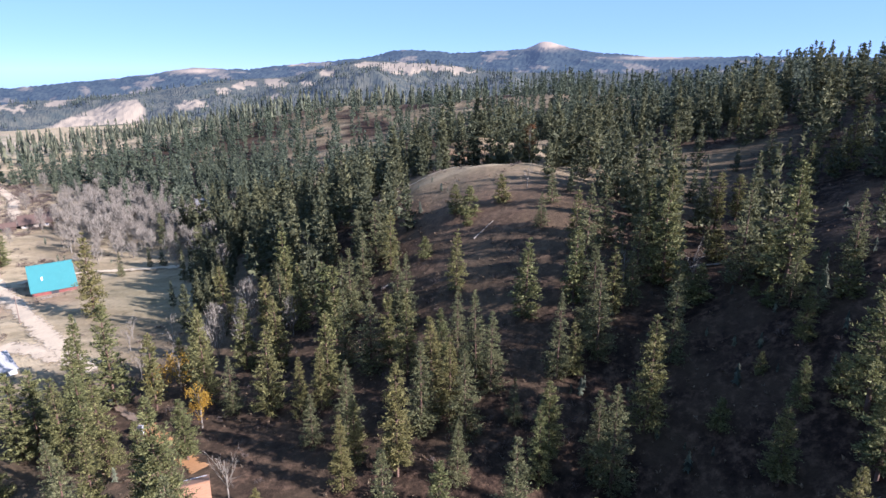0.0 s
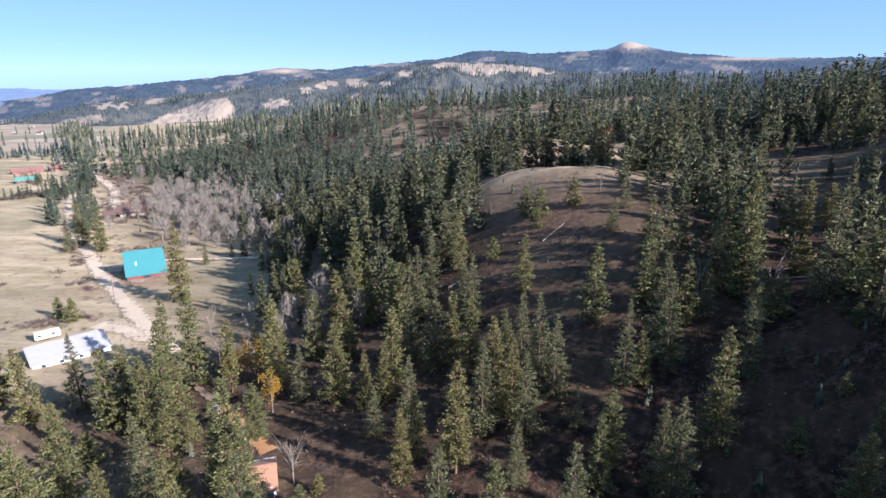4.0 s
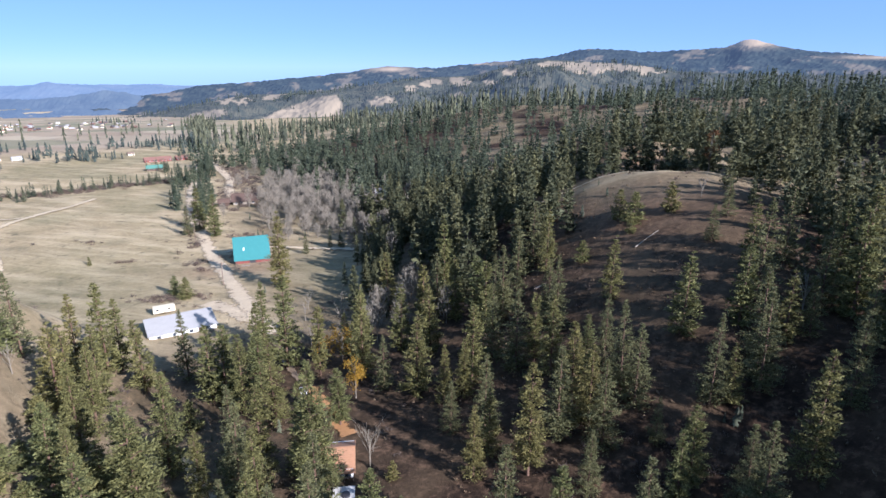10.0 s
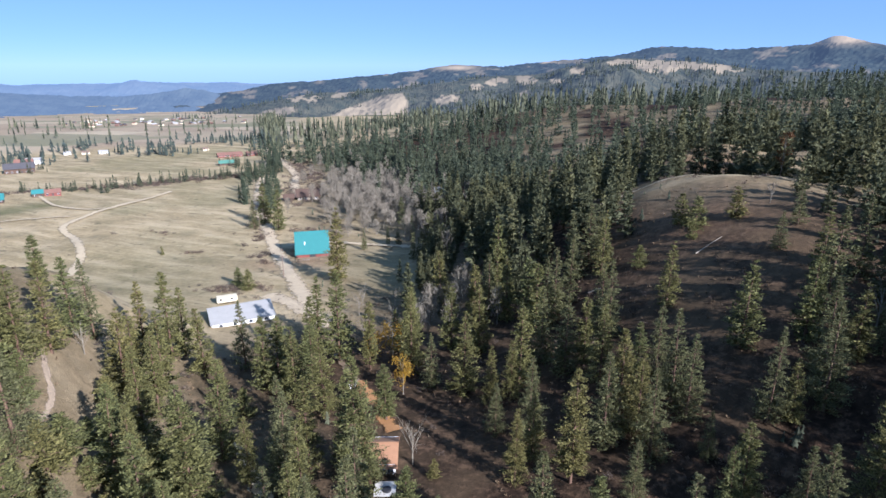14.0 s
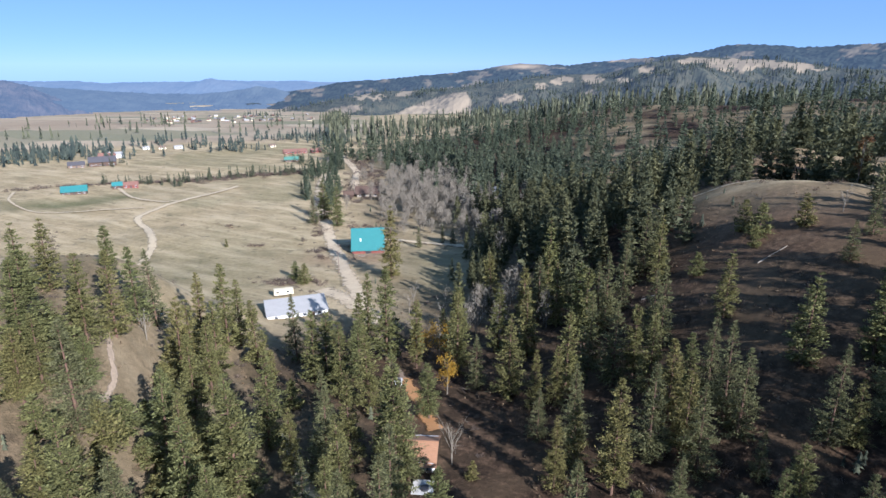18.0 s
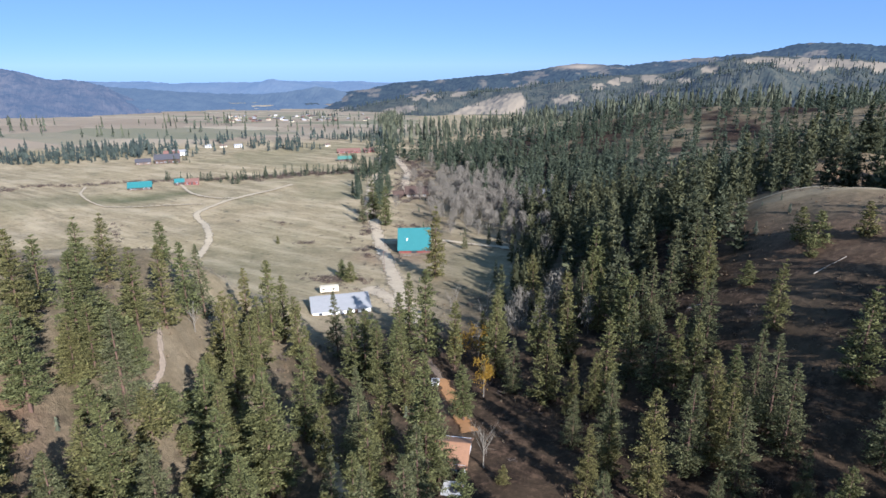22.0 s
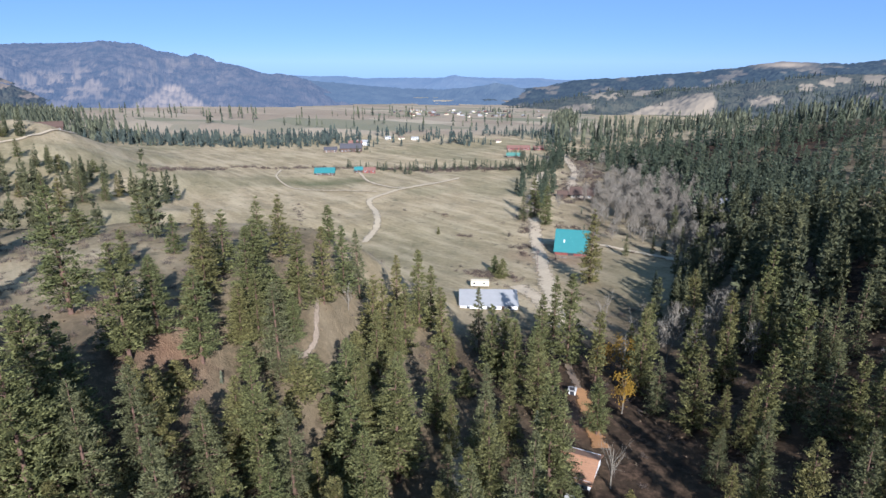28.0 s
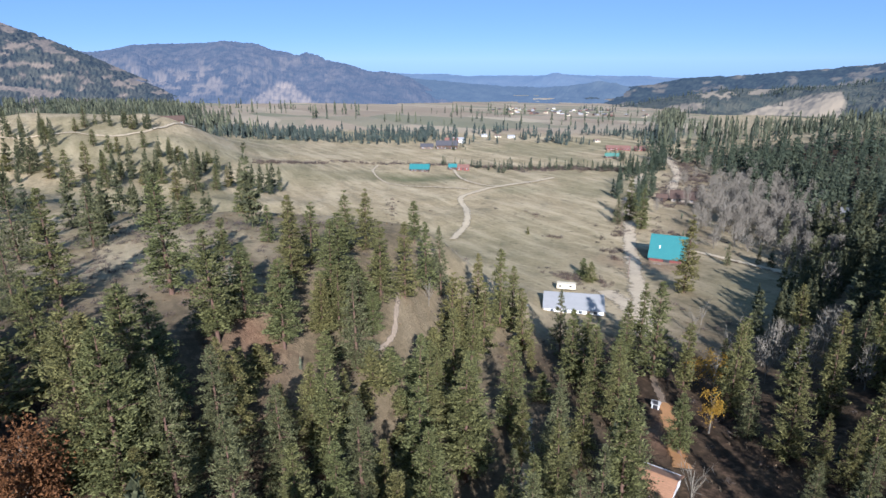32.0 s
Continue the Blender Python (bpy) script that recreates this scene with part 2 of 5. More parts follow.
GROUND = ground_material()
NEEDLES = leaf_material("pine_needles", (0.062, 0.057, 0.021), (0.285, 0.25, 0.09), (0.8, 0.96, 1.02), 0.33)
FIR_NEEDLES = leaf_material("fir_needles", (0.055, 0.059, 0.026), (0.225, 0.222, 0.098), (1.0, 1.0, 1.04), 0.33)
# bluer than the near needles: distance haze put into the colour
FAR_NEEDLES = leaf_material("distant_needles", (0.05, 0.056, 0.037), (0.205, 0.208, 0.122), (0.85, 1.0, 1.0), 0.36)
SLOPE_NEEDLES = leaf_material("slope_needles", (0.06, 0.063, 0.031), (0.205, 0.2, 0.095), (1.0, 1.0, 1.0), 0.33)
# greyer and bluer still, with painted haze for the farthest pines
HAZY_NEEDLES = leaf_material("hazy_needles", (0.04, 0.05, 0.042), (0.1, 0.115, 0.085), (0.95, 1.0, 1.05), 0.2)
GOLD_LEAVES = leaf_material("golden_leaves", (0.32, 0.19, 0.025), (0.55, 0.35, 0.05), (0.9, 0.85, 1.0), 0.4)
RUST_NEEDLES = leaf_material("rust_needles", (0.085, 0.042, 0.02), (0.26, 0.13, 0.055), (1.0, 0.9, 0.8))
BARK = plain("pine_bark", (0.13, 0.075, 0.05), 0.9, 0, 2.0, 0.4, 0.05)
GREY_BARK = plain("grey_twigs", (0.205, 0.178, 0.138), 0.9, 0, 1.5, 0.3)
BRUSH = leaf_material("leafless_brush", (0.085, 0.06, 0.045), (0.2, 0.15, 0.115), (1.0, 0.9, 0.85), 0.1)
STRAW = leaf_material("dry_straw", (0.1, 0.068, 0.042), (0.32, 0.24, 0.15), (1.0, 0.9, 0.8), 0.2)
DIRT = plain("road_dirt", (0.47, 0.37, 0.24), 0.95, 0, 0.15, 0.22, 0.03)


# ---- mesh helpers ----
def mesh_object(name, verts, faces, mat, parent=None, label="", smooth=False):
    """One mesh object from arrays; faces all of one size."""
    verts, faces = np.asarray(verts, np.float32), np.asarray(faces, np.int32)
    me = bpy.data.meshes.new(name)
    n, k = faces.shape
    me.vertices.add(len(verts))
    me.vertices.foreach_set("co", verts.ravel())
    me.loops.add(n * k)
    me.loops.foreach_set("vertex_index", faces.ravel())
    me.polygons.add(n)
    me.polygons.foreach_set("loop_start", np.arange(0, n * k, k, dtype=np.int32))
    me.polygons.foreach_set("use_smooth", np.full(n, smooth))
    me.update(calc_edges=True)
    me.materials.append(mat)
    ob = new(name, me)
    ob.parent = parent
    if label:
        ob["label"] = label
    return ob


def part(name, bm, mat, parent=None, label=""):
    me = bpy.data.meshes.new(name)
    bm.normal_update()
    bm.to_mesh(me)
    bm.free()
    me.materials.append(mat)
    ob = new(name, me)
    ob.parent = parent
    if label:
        ob["label"] = label
    return ob


def box(bm, x0, x1, y0, y1, z0, z1, m=None):
    v = [bm.verts.new((m @ Vector(c)) if m else c) for c in
         ((x0, y0, z0), (x1, y0, z0), (x1, y1, z0), (x0, y1, z0), (x0, y0, z1), (x1, y0, z1), (x1, y1, z1), (x0, y1, z1))]
    for f in ((3, 2, 1, 0), (4, 5, 6, 7), (0, 1, 5, 4), (1, 2, 6, 5), (2, 3, 7, 6), (3, 0, 4, 7)):
        bm.faces.new([v[i] for i in f])
    return bm


def box_part(name, dims, mat, parent, label=""):
    return part(name, box(bmesh.new(), *dims), mat, parent, label)


def thing(name, x, y, z, turn, label, category, group=""):
    ob = new(name)
    ob.matrix_world = pose(x, y, z, 0, 0, turn)
    ob.empty_display_size = 1
    return tagged(ob, label, category, group)


# ---- the ground: one sheet on rings about the walk ----
AZ = np.radians(np.concatenate([np.arange(-180, -48, 4), np.arange(-48, 108, 0.4), np.arange(108, 180.1, 4)]))
AZ[-1] = AZ[0] + 2 * math.pi
RAD = np.concatenate([[0.5, 8], 16 * np.exp(np.linspace(0, math.log(4900 / 16), 240))])


def grid_land():
    a, r = np.meshgrid(AZ, RAD, indexing="ij")
    return land(-np.sin(a) * r, np.cos(a) * r)


GRID = grid_land()


def on_ground(x, y):
    """The height of the sheet itself, between its points."""
    x, y = np.asarray(x, float), np.asarray(y, float)
    a, r = np.arctan2(-x, y), np.hypot(x, y)
    i = np.clip(np.searchsorted(AZ, a) - 1, 0, len(AZ) - 2)
    j = np.clip(np.searchsorted(RAD, r) - 1, 0, len(RAD) - 2)
    u, v = (a - AZ[i]) / (AZ[i + 1] - AZ[i]), (r - RAD[j]) / (RAD[j + 1] - RAD[j])
    return (GRID[i, j] * (1 - u) + GRID[i + 1, j] * u) * (1 - v) + (GRID[i, j + 1] * (1 - u) + GRID[i + 1, j + 1] * u) * v


def field_mask(x, y):
    """1 where the open meadow lies."""
    s, w = valley(x, y)
    return (1 - step(w, -12, 2)) * step(s, 150, 185)


def knoll_mask(x, y):
    return np.clip(bump(x, y, 10, 186, 17, 30) * 1.7 + bump(x, y, 6, 148, 15, 24) * 1.2, 0, 1)


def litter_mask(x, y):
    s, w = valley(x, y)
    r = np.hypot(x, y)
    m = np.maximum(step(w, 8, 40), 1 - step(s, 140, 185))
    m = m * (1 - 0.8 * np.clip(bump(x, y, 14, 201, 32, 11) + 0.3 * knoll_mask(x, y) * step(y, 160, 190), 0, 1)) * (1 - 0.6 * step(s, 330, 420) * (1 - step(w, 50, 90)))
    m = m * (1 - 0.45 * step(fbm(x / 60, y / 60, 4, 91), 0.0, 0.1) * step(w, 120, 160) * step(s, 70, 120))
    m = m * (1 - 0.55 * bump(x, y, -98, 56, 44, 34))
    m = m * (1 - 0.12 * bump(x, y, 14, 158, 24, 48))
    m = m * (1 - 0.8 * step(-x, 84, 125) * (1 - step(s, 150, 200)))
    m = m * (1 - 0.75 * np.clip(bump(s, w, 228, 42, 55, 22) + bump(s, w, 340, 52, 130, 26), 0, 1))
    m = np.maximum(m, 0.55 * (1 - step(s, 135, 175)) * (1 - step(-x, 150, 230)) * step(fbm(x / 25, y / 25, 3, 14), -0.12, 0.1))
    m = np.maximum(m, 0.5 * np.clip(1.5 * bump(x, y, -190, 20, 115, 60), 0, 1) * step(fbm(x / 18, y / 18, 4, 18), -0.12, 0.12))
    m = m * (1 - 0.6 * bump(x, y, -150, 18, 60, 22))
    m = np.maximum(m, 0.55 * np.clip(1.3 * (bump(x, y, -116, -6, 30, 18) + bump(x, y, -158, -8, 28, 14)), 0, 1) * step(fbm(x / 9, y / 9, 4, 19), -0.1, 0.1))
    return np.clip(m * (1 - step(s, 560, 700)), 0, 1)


def make_ground():
    a, r = np.meshgrid(AZ, RAD, indexing="ij")
    x, y = -np.sin(a) * r, np.cos(a) * r
    na, nr = a.shape
    idx = np.arange(na * nr).reshape(na, nr)
    q = np.stack([idx[:-1, :-1], idx[:-1, 1:], idx[1:, 1:], idx[1:, :-1]], -1).reshape(-1, 4)[:, ::-1]
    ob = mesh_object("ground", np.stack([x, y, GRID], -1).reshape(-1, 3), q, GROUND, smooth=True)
    s, w = valley(x, y)
    patches = fbm(x / 160, y / 160, 5, 21)
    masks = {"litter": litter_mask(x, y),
             "wood": step(r, 1000, 1500) * step(w, 120, 260) * step(0.04 - patches, 0.0, 0.08),
             "earth": np.clip(0.8 * bump(x, y, -102, 22, 8, 5, 20) + 0.8 * bump(x, y, -81, 26, 7, 5) + 0.6 * bump(x, y, -137, 196, 11, 7) + 0.5 * bump(x, y, -150, 186, 12, 6) + 0.9 * bump(x, y, -53, 96, 7, 2.2, -48) + 0.3 * bump(x, y, 6, 165, 20, 26) * step(fbm(x / 9, y / 9, 3, 57), -0.15, 0.1) + 0.7 * bump(x, y, 10, 240, 16, 7) * step(fbm(x / 6, y / 6, 3, 52), -0.2, 0.05), 0, 1),
             "plain": step(s - 0.19 * w, 700, 760) * (1 - step(w, 40, 110)),
             "green": 0.28 * step(fbm(x / 75, y / 60, 4, 27), 0.0, 0.13) * field_mask(x, y) + 0.2 * bump(s, w, 235, -45, 70, 50) * field_mask(x, y) + 0.75 * bump(x, y, -355, 205, 22, 14, 55) + 0.6 * bump(x, y, -350, 232, 12, 8, 55) + 0.28 * bump(s, w, 215, 45, 40, 16)}
    for name, values in masks.items():
        at = ob.data.attributes.new(name, "FLOAT", "POINT")
        at.data.foreach_set("value", np.asarray(values, np.float32).ravel())
    return tagged(ob, "dry autumn grass, pine litter and bare earth over hills", "ground", kind="structure")


make_ground()


# ---- distant hills ----
def distant_hills(name, label, azs, els, dist, depth, mat, seed, bald_at, rough, lumps=420, rows=40, turn=0.2, grain=0.0026):
    """A range with real relief: its crest runs at these heights above the eye's level, falling to the plain on this side."""
    a = np.radians(np.arange(azs[0], azs[-1], turn))
    v = np.linspace(0, 1, rows)
    A, V = np.meshgrid(a, v, indexing="ij")
    crest = np.interp(np.degrees(a), azs, els)
    crest = np.convolve(np.pad(crest, 3, "edge"), np.ones(7) / 7, "valid") + 0.25 * fbm(np.degrees(a) / 2.2, 0 * a, 5, seed)
    R = dist - depth * (1 - V)
    X, Y = -np.sin(A) * R, np.cos(A) * R
    top = EYE + dist * np.tan(np.radians(crest))[:, None]
    rel = fbm(X / lumps, Y / lumps, 6, seed + 4)
    low = np.minimum(on_ground(X[:, :1], Y[:, :1]) - 6, -110)
    Z = low + (top - low) * V ** 0.8 + rel * rough * np.sin(np.pi * V)
    E = np.degrees(np.arctan2(Z - EYE, R))
    b = np.clip(bald_at(np.degrees(A), E, X, Y), 0, 1)
    Z = Z + (np.random.default_rng(seed).random(Z.shape) - 0.3) * grain * dist * (1 - 0.95 * b) * (V > 0.04)
    na, nv = A.shape
    idx = np.arange(na * nv).reshape(na, nv)
    q = np.stack([idx[:-1, :-1], idx[:-1, 1:], idx[1:, 1:], idx[1:, :-1]], -1).reshape(-1, 4)[:, ::-1]
    ob = mesh_object(name, np.stack([X, Y, Z], -1).reshape(-1, 3), q, mat)
    at = ob.data.attributes.new("bald", "FLOAT", "POINT")
    at.data.foreach_set("value", b.astype(np.float32).ravel())
    return tagged(ob, label, "hills", kind="structure")


def below(a, e, line_a, line_e, soft=0.12):
    """1 under a line of heights along the range."""
    return step(np.interp(a, line_a, line_e) - e, 0, soft)


# blue of the distant air, given to the far hills as a faint glow
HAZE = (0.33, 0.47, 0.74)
FAR_AZ = [14, 22, 25, 35, 39, 44, 50, 55, 60, 64, 72, 80]
FAR_EL = [-1.0, -0.4, -0.8, -1.5, -1.6, -1.4, -1.4, -1.5, -1.3, -1.2, -1.0, -1.0]
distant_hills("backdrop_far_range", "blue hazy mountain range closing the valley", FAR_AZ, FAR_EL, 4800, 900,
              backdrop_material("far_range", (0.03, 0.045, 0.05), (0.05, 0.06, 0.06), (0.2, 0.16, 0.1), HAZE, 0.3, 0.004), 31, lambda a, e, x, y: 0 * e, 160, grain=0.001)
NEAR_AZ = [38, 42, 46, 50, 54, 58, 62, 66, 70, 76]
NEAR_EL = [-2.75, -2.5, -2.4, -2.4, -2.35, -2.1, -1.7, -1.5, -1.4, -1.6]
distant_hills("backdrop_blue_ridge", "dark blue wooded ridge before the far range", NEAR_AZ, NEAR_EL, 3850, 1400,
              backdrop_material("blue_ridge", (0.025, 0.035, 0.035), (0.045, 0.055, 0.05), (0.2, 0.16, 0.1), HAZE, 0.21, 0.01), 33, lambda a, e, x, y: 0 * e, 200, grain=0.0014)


def massif_bald(a, e, x, y):
    n = fbm(a * 1.6, e * 3.2, 5, 77)
    patch = step(n, 0.07, 0.11) * (0.25 + 0.5 * bump(a, e, 82, -1.9, 4, 1.1)) * step(a, 67, 71) * step(-e, -0.6, 0.1)
    edge = 0.5 * fbm(a * 2.4, e * 4, 4, 5)
    rock = below(a, e + edge, [70.4, 73.2, 74.2, 77.6], [-4.4, -2.05, -2.1, -3.8]) * step(a, 70.2, 71) * (1 - step(a, 77.2, 78))
    rock = rock * (0.45 + 0.55 * step(fbm(a * 5, e * 4, 3, 9), -0.12, 0.05))
    return np.maximum(np.maximum(patch, 0.7 * bump(a, e, 77.4, -1.45, 0.9, 0.3) * step(n + 0.2, 0.1, 0.2)), rock)


MASSIF_AZ = [55, 60, 64, 68.6, 74, 78, 82, 85.5, 88.5, 91, 94.5, 100, 112]
MASSIF_EL = [-5.2, -3.2, -1.6, -0.4, 0.7, 1.4, 1.3, 1.2, 0.6, 0.8, 1.2, 1.6, 2.0]
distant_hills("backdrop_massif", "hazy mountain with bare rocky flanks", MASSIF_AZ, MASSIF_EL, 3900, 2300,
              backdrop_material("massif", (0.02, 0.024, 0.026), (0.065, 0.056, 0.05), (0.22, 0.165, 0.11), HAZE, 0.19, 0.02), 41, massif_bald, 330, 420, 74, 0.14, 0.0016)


def shoulder_bald(a, e, x, y):
    n = fbm(a * 0.8 + e * 0.9, e * 2.4 - a * 0.5, 5, 17)
    return step(n, 0.05, 0.1) * 0.8


SHOULDER_AZ = [68, 76, 80, 83.2, 86, 88.2, 91.1, 94.4, 100, 112]
SHOULDER_EL = [-5.6, -4.3, -3.5, -2.5, -1.1, 0.05, 1.4, 2.7, 4.2, 6.0]
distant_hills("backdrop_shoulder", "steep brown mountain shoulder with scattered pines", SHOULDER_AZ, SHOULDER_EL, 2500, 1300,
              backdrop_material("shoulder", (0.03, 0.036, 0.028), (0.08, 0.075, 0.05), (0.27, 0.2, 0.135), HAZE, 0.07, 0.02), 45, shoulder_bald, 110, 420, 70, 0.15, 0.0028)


def range_bald(a, e, x, y):
    n = fbm(a * 0.7, e * 2.6, 5, 23)
    return np.maximum.reduce([bump(a, e, -9.4, 2.1, 2.2, 0.45) * 1.5, bump(a, e, 13.8, 0.15, 1.5, 0.25) * 1.4 * step(n, -0.1, 0), step(n, 0.12, 0.16) * 0.3, bump(a, e, 21.6, -0.2, 1.8, 0.22) * 1.1, bump(a, e, -19, 0.75, 3.0, 0.14)])


RANGE_AZ = [-48, -30, -18, -14, -12, -9.2, -7.6, -4, -1.4, 3.4, 5, 8, 13, 17, 22, 25, 30, 38, 42, 50, 56]
RANGE_EL = [0.6, 0.7, 0.9, 1.2, 1.55, 2.3, 1.55, 1.35, 1.25, 1.65, 1.25, 0.75, 0.4, -0.15, 0.05, -0.5, -1.0, -1.6, -2.3, -3.6, -4.6]
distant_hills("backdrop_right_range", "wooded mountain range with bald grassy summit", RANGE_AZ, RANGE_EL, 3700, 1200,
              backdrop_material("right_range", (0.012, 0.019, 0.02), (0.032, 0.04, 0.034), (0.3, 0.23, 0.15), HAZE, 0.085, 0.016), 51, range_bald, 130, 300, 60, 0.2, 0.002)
MID_AZ = [-48, -25, -10, -4, 0, 4, 8, 14, 20, 24, 27, 31, 34, 39, 44, 48, 54]
MID_EL = [-0.6, -0.5, -0.5, -0.25, 0.3, 0.5, 0.65, -0.75, -1.1, -1.7, -2.0, -2.4, -2.4, -3.2, -4.2, -5.0, -6.2]


def mid_bald(a, e, x, y):
    edge = 0.95 * fbm(a * 1.6, e * 3.2, 5, 29)
    hill = below(a, e + 0.5 * edge, [25.6, 26.5, 27.5, 29, 32, 34.6, 36], [-3.4, -2.35, -2.45, -2.95, -3.9, -5.2, -6.0]) * step(a, 25.6, 26.2) * step(fbm(a * 0.9, e * 2, 4, 71), -0.24, -0.16)
    spots = 0
    for ca, ce, wa, we in ((22.2, -3.0, 1.6, 0.42), (17.8, -1.42, 1.2, 0.3), (14.9, -1.32, 1.1, 0.36), (15.2, -2.45, 0.9, 0.22), (6.4, 0.3, 1.9, 0.3), (3.2, 0.0, 2.2, 0.42), (0.2, -0.1, 2.4, 0.32), (-2.2, -0.4, 1.2, 0.12), (35.5, -2.9, 2.0, 0.2), (31.8, -2.55, 1.4, 0.14),
                           (37.5, -4.0, 1.8, 0.4), (39.2, -4.6, 1.6, 0.35), (42, -4.3, 1.2, 0.2), (19.5, -1.9, 0.7, 0.15), (10.5, -0.5, 0.8, 0.14), (12.2, -1.3, 0.8, 0.14)):
        spots = spots + bump(a, e + edge, ca, ce, wa, we)
    return np.maximum(hill, step(spots, 0.42, 0.55))


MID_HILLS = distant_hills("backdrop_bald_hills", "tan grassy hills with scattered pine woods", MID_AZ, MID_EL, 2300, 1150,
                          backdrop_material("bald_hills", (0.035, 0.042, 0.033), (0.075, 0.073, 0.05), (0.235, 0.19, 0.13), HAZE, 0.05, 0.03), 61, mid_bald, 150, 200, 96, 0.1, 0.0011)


# ---- trees ----
def rings(path, radii, sides):
    """A tube along points."""
    path, radii = np.asarray(path, float), np.asarray(radii, float)
    d = np.gradient(path, axis=0)
    d /= np.linalg.norm(d, axis=1, keepdims=True) + 1e-9
    ref = np.where(np.abs(d[:, 2:3]) > 0.9, [[1.0, 0, 0]], [[0, 0, 1.0]])
    u = np.cross(d, ref)
    u /= np.linalg.norm(u, axis=1, keepdims=True) + 1e-9
    v = np.cross(d, u)
    t = np.arange(sides) / sides * 2 * math.pi
    pts = path[:, None] + radii[:, None, None] * (np.cos(t)[None, :, None] * u[:, None] + np.sin(t)[None, :, None] * v[:, None])
    n = len(path)
    f = [(i * sides + k, i * sides + (k + 1) % sides, (i + 1) * sides + (k + 1) % sides, (i + 1) * sides + k) for i in range(n - 1) for k in range(sides)]
    return pts.reshape(-1, 3), np.array(f)


def joined(pieces):
    vs, fs, base = [], [], 0
    for v, f in pieces:
        vs.append(v)
        fs.append(np.asarray(f) + base)
        base += len(v)
    return np.concatenate(vs), np.concatenate(fs)


def tufts(rng, centres, outward, size, blades):
    """Small fans of needles at these centres; each is a few narrow leaves that spring from one point."""
    n = len(centres)
    c = np.repeat(centres, blades, 0)
    d = np.repeat(outward, blades, 0) + rng.normal(0, 0.65, (n * blades, 3)) + [0, 0, 0.28]
    d /= np.linalg.norm(d, axis=1, keepdims=True)
    side = np.cross(d, rng.normal(0, 1, d.shape))
    side /= np.linalg.norm(side, axis=1, keepdims=True) + 1e-9
    ln = (np.repeat(size, blades) * rng.uniform(0.7, 1.35, n * blades))[:, None]
    wd = ln * rng.uniform(0.15, 0.27, (n * blades, 1))
    v = np.stack([c - d * ln * 0.25, c + d * ln * 0.35 + side * wd, c + d * ln, c + d * ln * 0.35 - side * wd], 1).reshape(-1, 3)
    return v, np.arange(len(v)).reshape(-1, 4)


def twigs(rng, centres, outward, size, slim=0.065):
    """Thin dry shoots, one at each centre."""
    n = len(centres)
    d = outward + rng.normal(0, 0.35, (n, 3)) + [0, 0, 0.3]
    d /= np.linalg.norm(d, axis=1, keepdims=True)
    side = np.cross(d, rng.normal(0, 1, d.shape))
    side *= slim * size / (np.linalg.norm(side, axis=1, keepdims=True) + 1e-9)
    ln = size * rng.uniform(0.6, 1.4, (n, 1))
    v = np.stack([centres - d * ln * 0.5 - side, centres - d * ln * 0.5 + side, centres + d * ln * 0.6], 1)
    return v.reshape(-1, 3), np.arange(3 * n).reshape(-1, 3)


def scales(rng, centres, outward, size):
    """Sprays of needles that lie over the crown like loose scales, each with its own tilt."""
    n = len(centres)
    nrm = outward + rng.normal(0, 0.5, (n, 3)) + [0, 0, 0.25]
    nrm /= np.linalg.norm(nrm, axis=1, keepdims=True)
    d = np.cross(nrm, rng.normal(0, 1, (n, 3)))
    d /= np.linalg.norm(d, axis=1, keepdims=True) + 1e-9
    d = d * 0.8 + outward * 0.8 + [0, 0, 0.15]
    d /= np.linalg.norm(d, axis=1, keepdims=True)
    side = np.cross(nrm, d)
    side /= np.linalg.norm(side, axis=1, keepdims=True) + 1e-9
    ln = (size * rng.uniform(0.6, 1.45, n))[:, None]
    wd = ln * rng.uniform(0.16, 0.32, (n, 1))
    v = np.stack([centres - d * ln * 0.4 - side * wd, centres - d * ln * rng.uniform(0.2, 0.45, (n, 1)) + side * wd, centres + d * ln * 0.6], 1)
    return v.reshape(-1, 3), np.arange(3 * n).reshape(-1, 3)


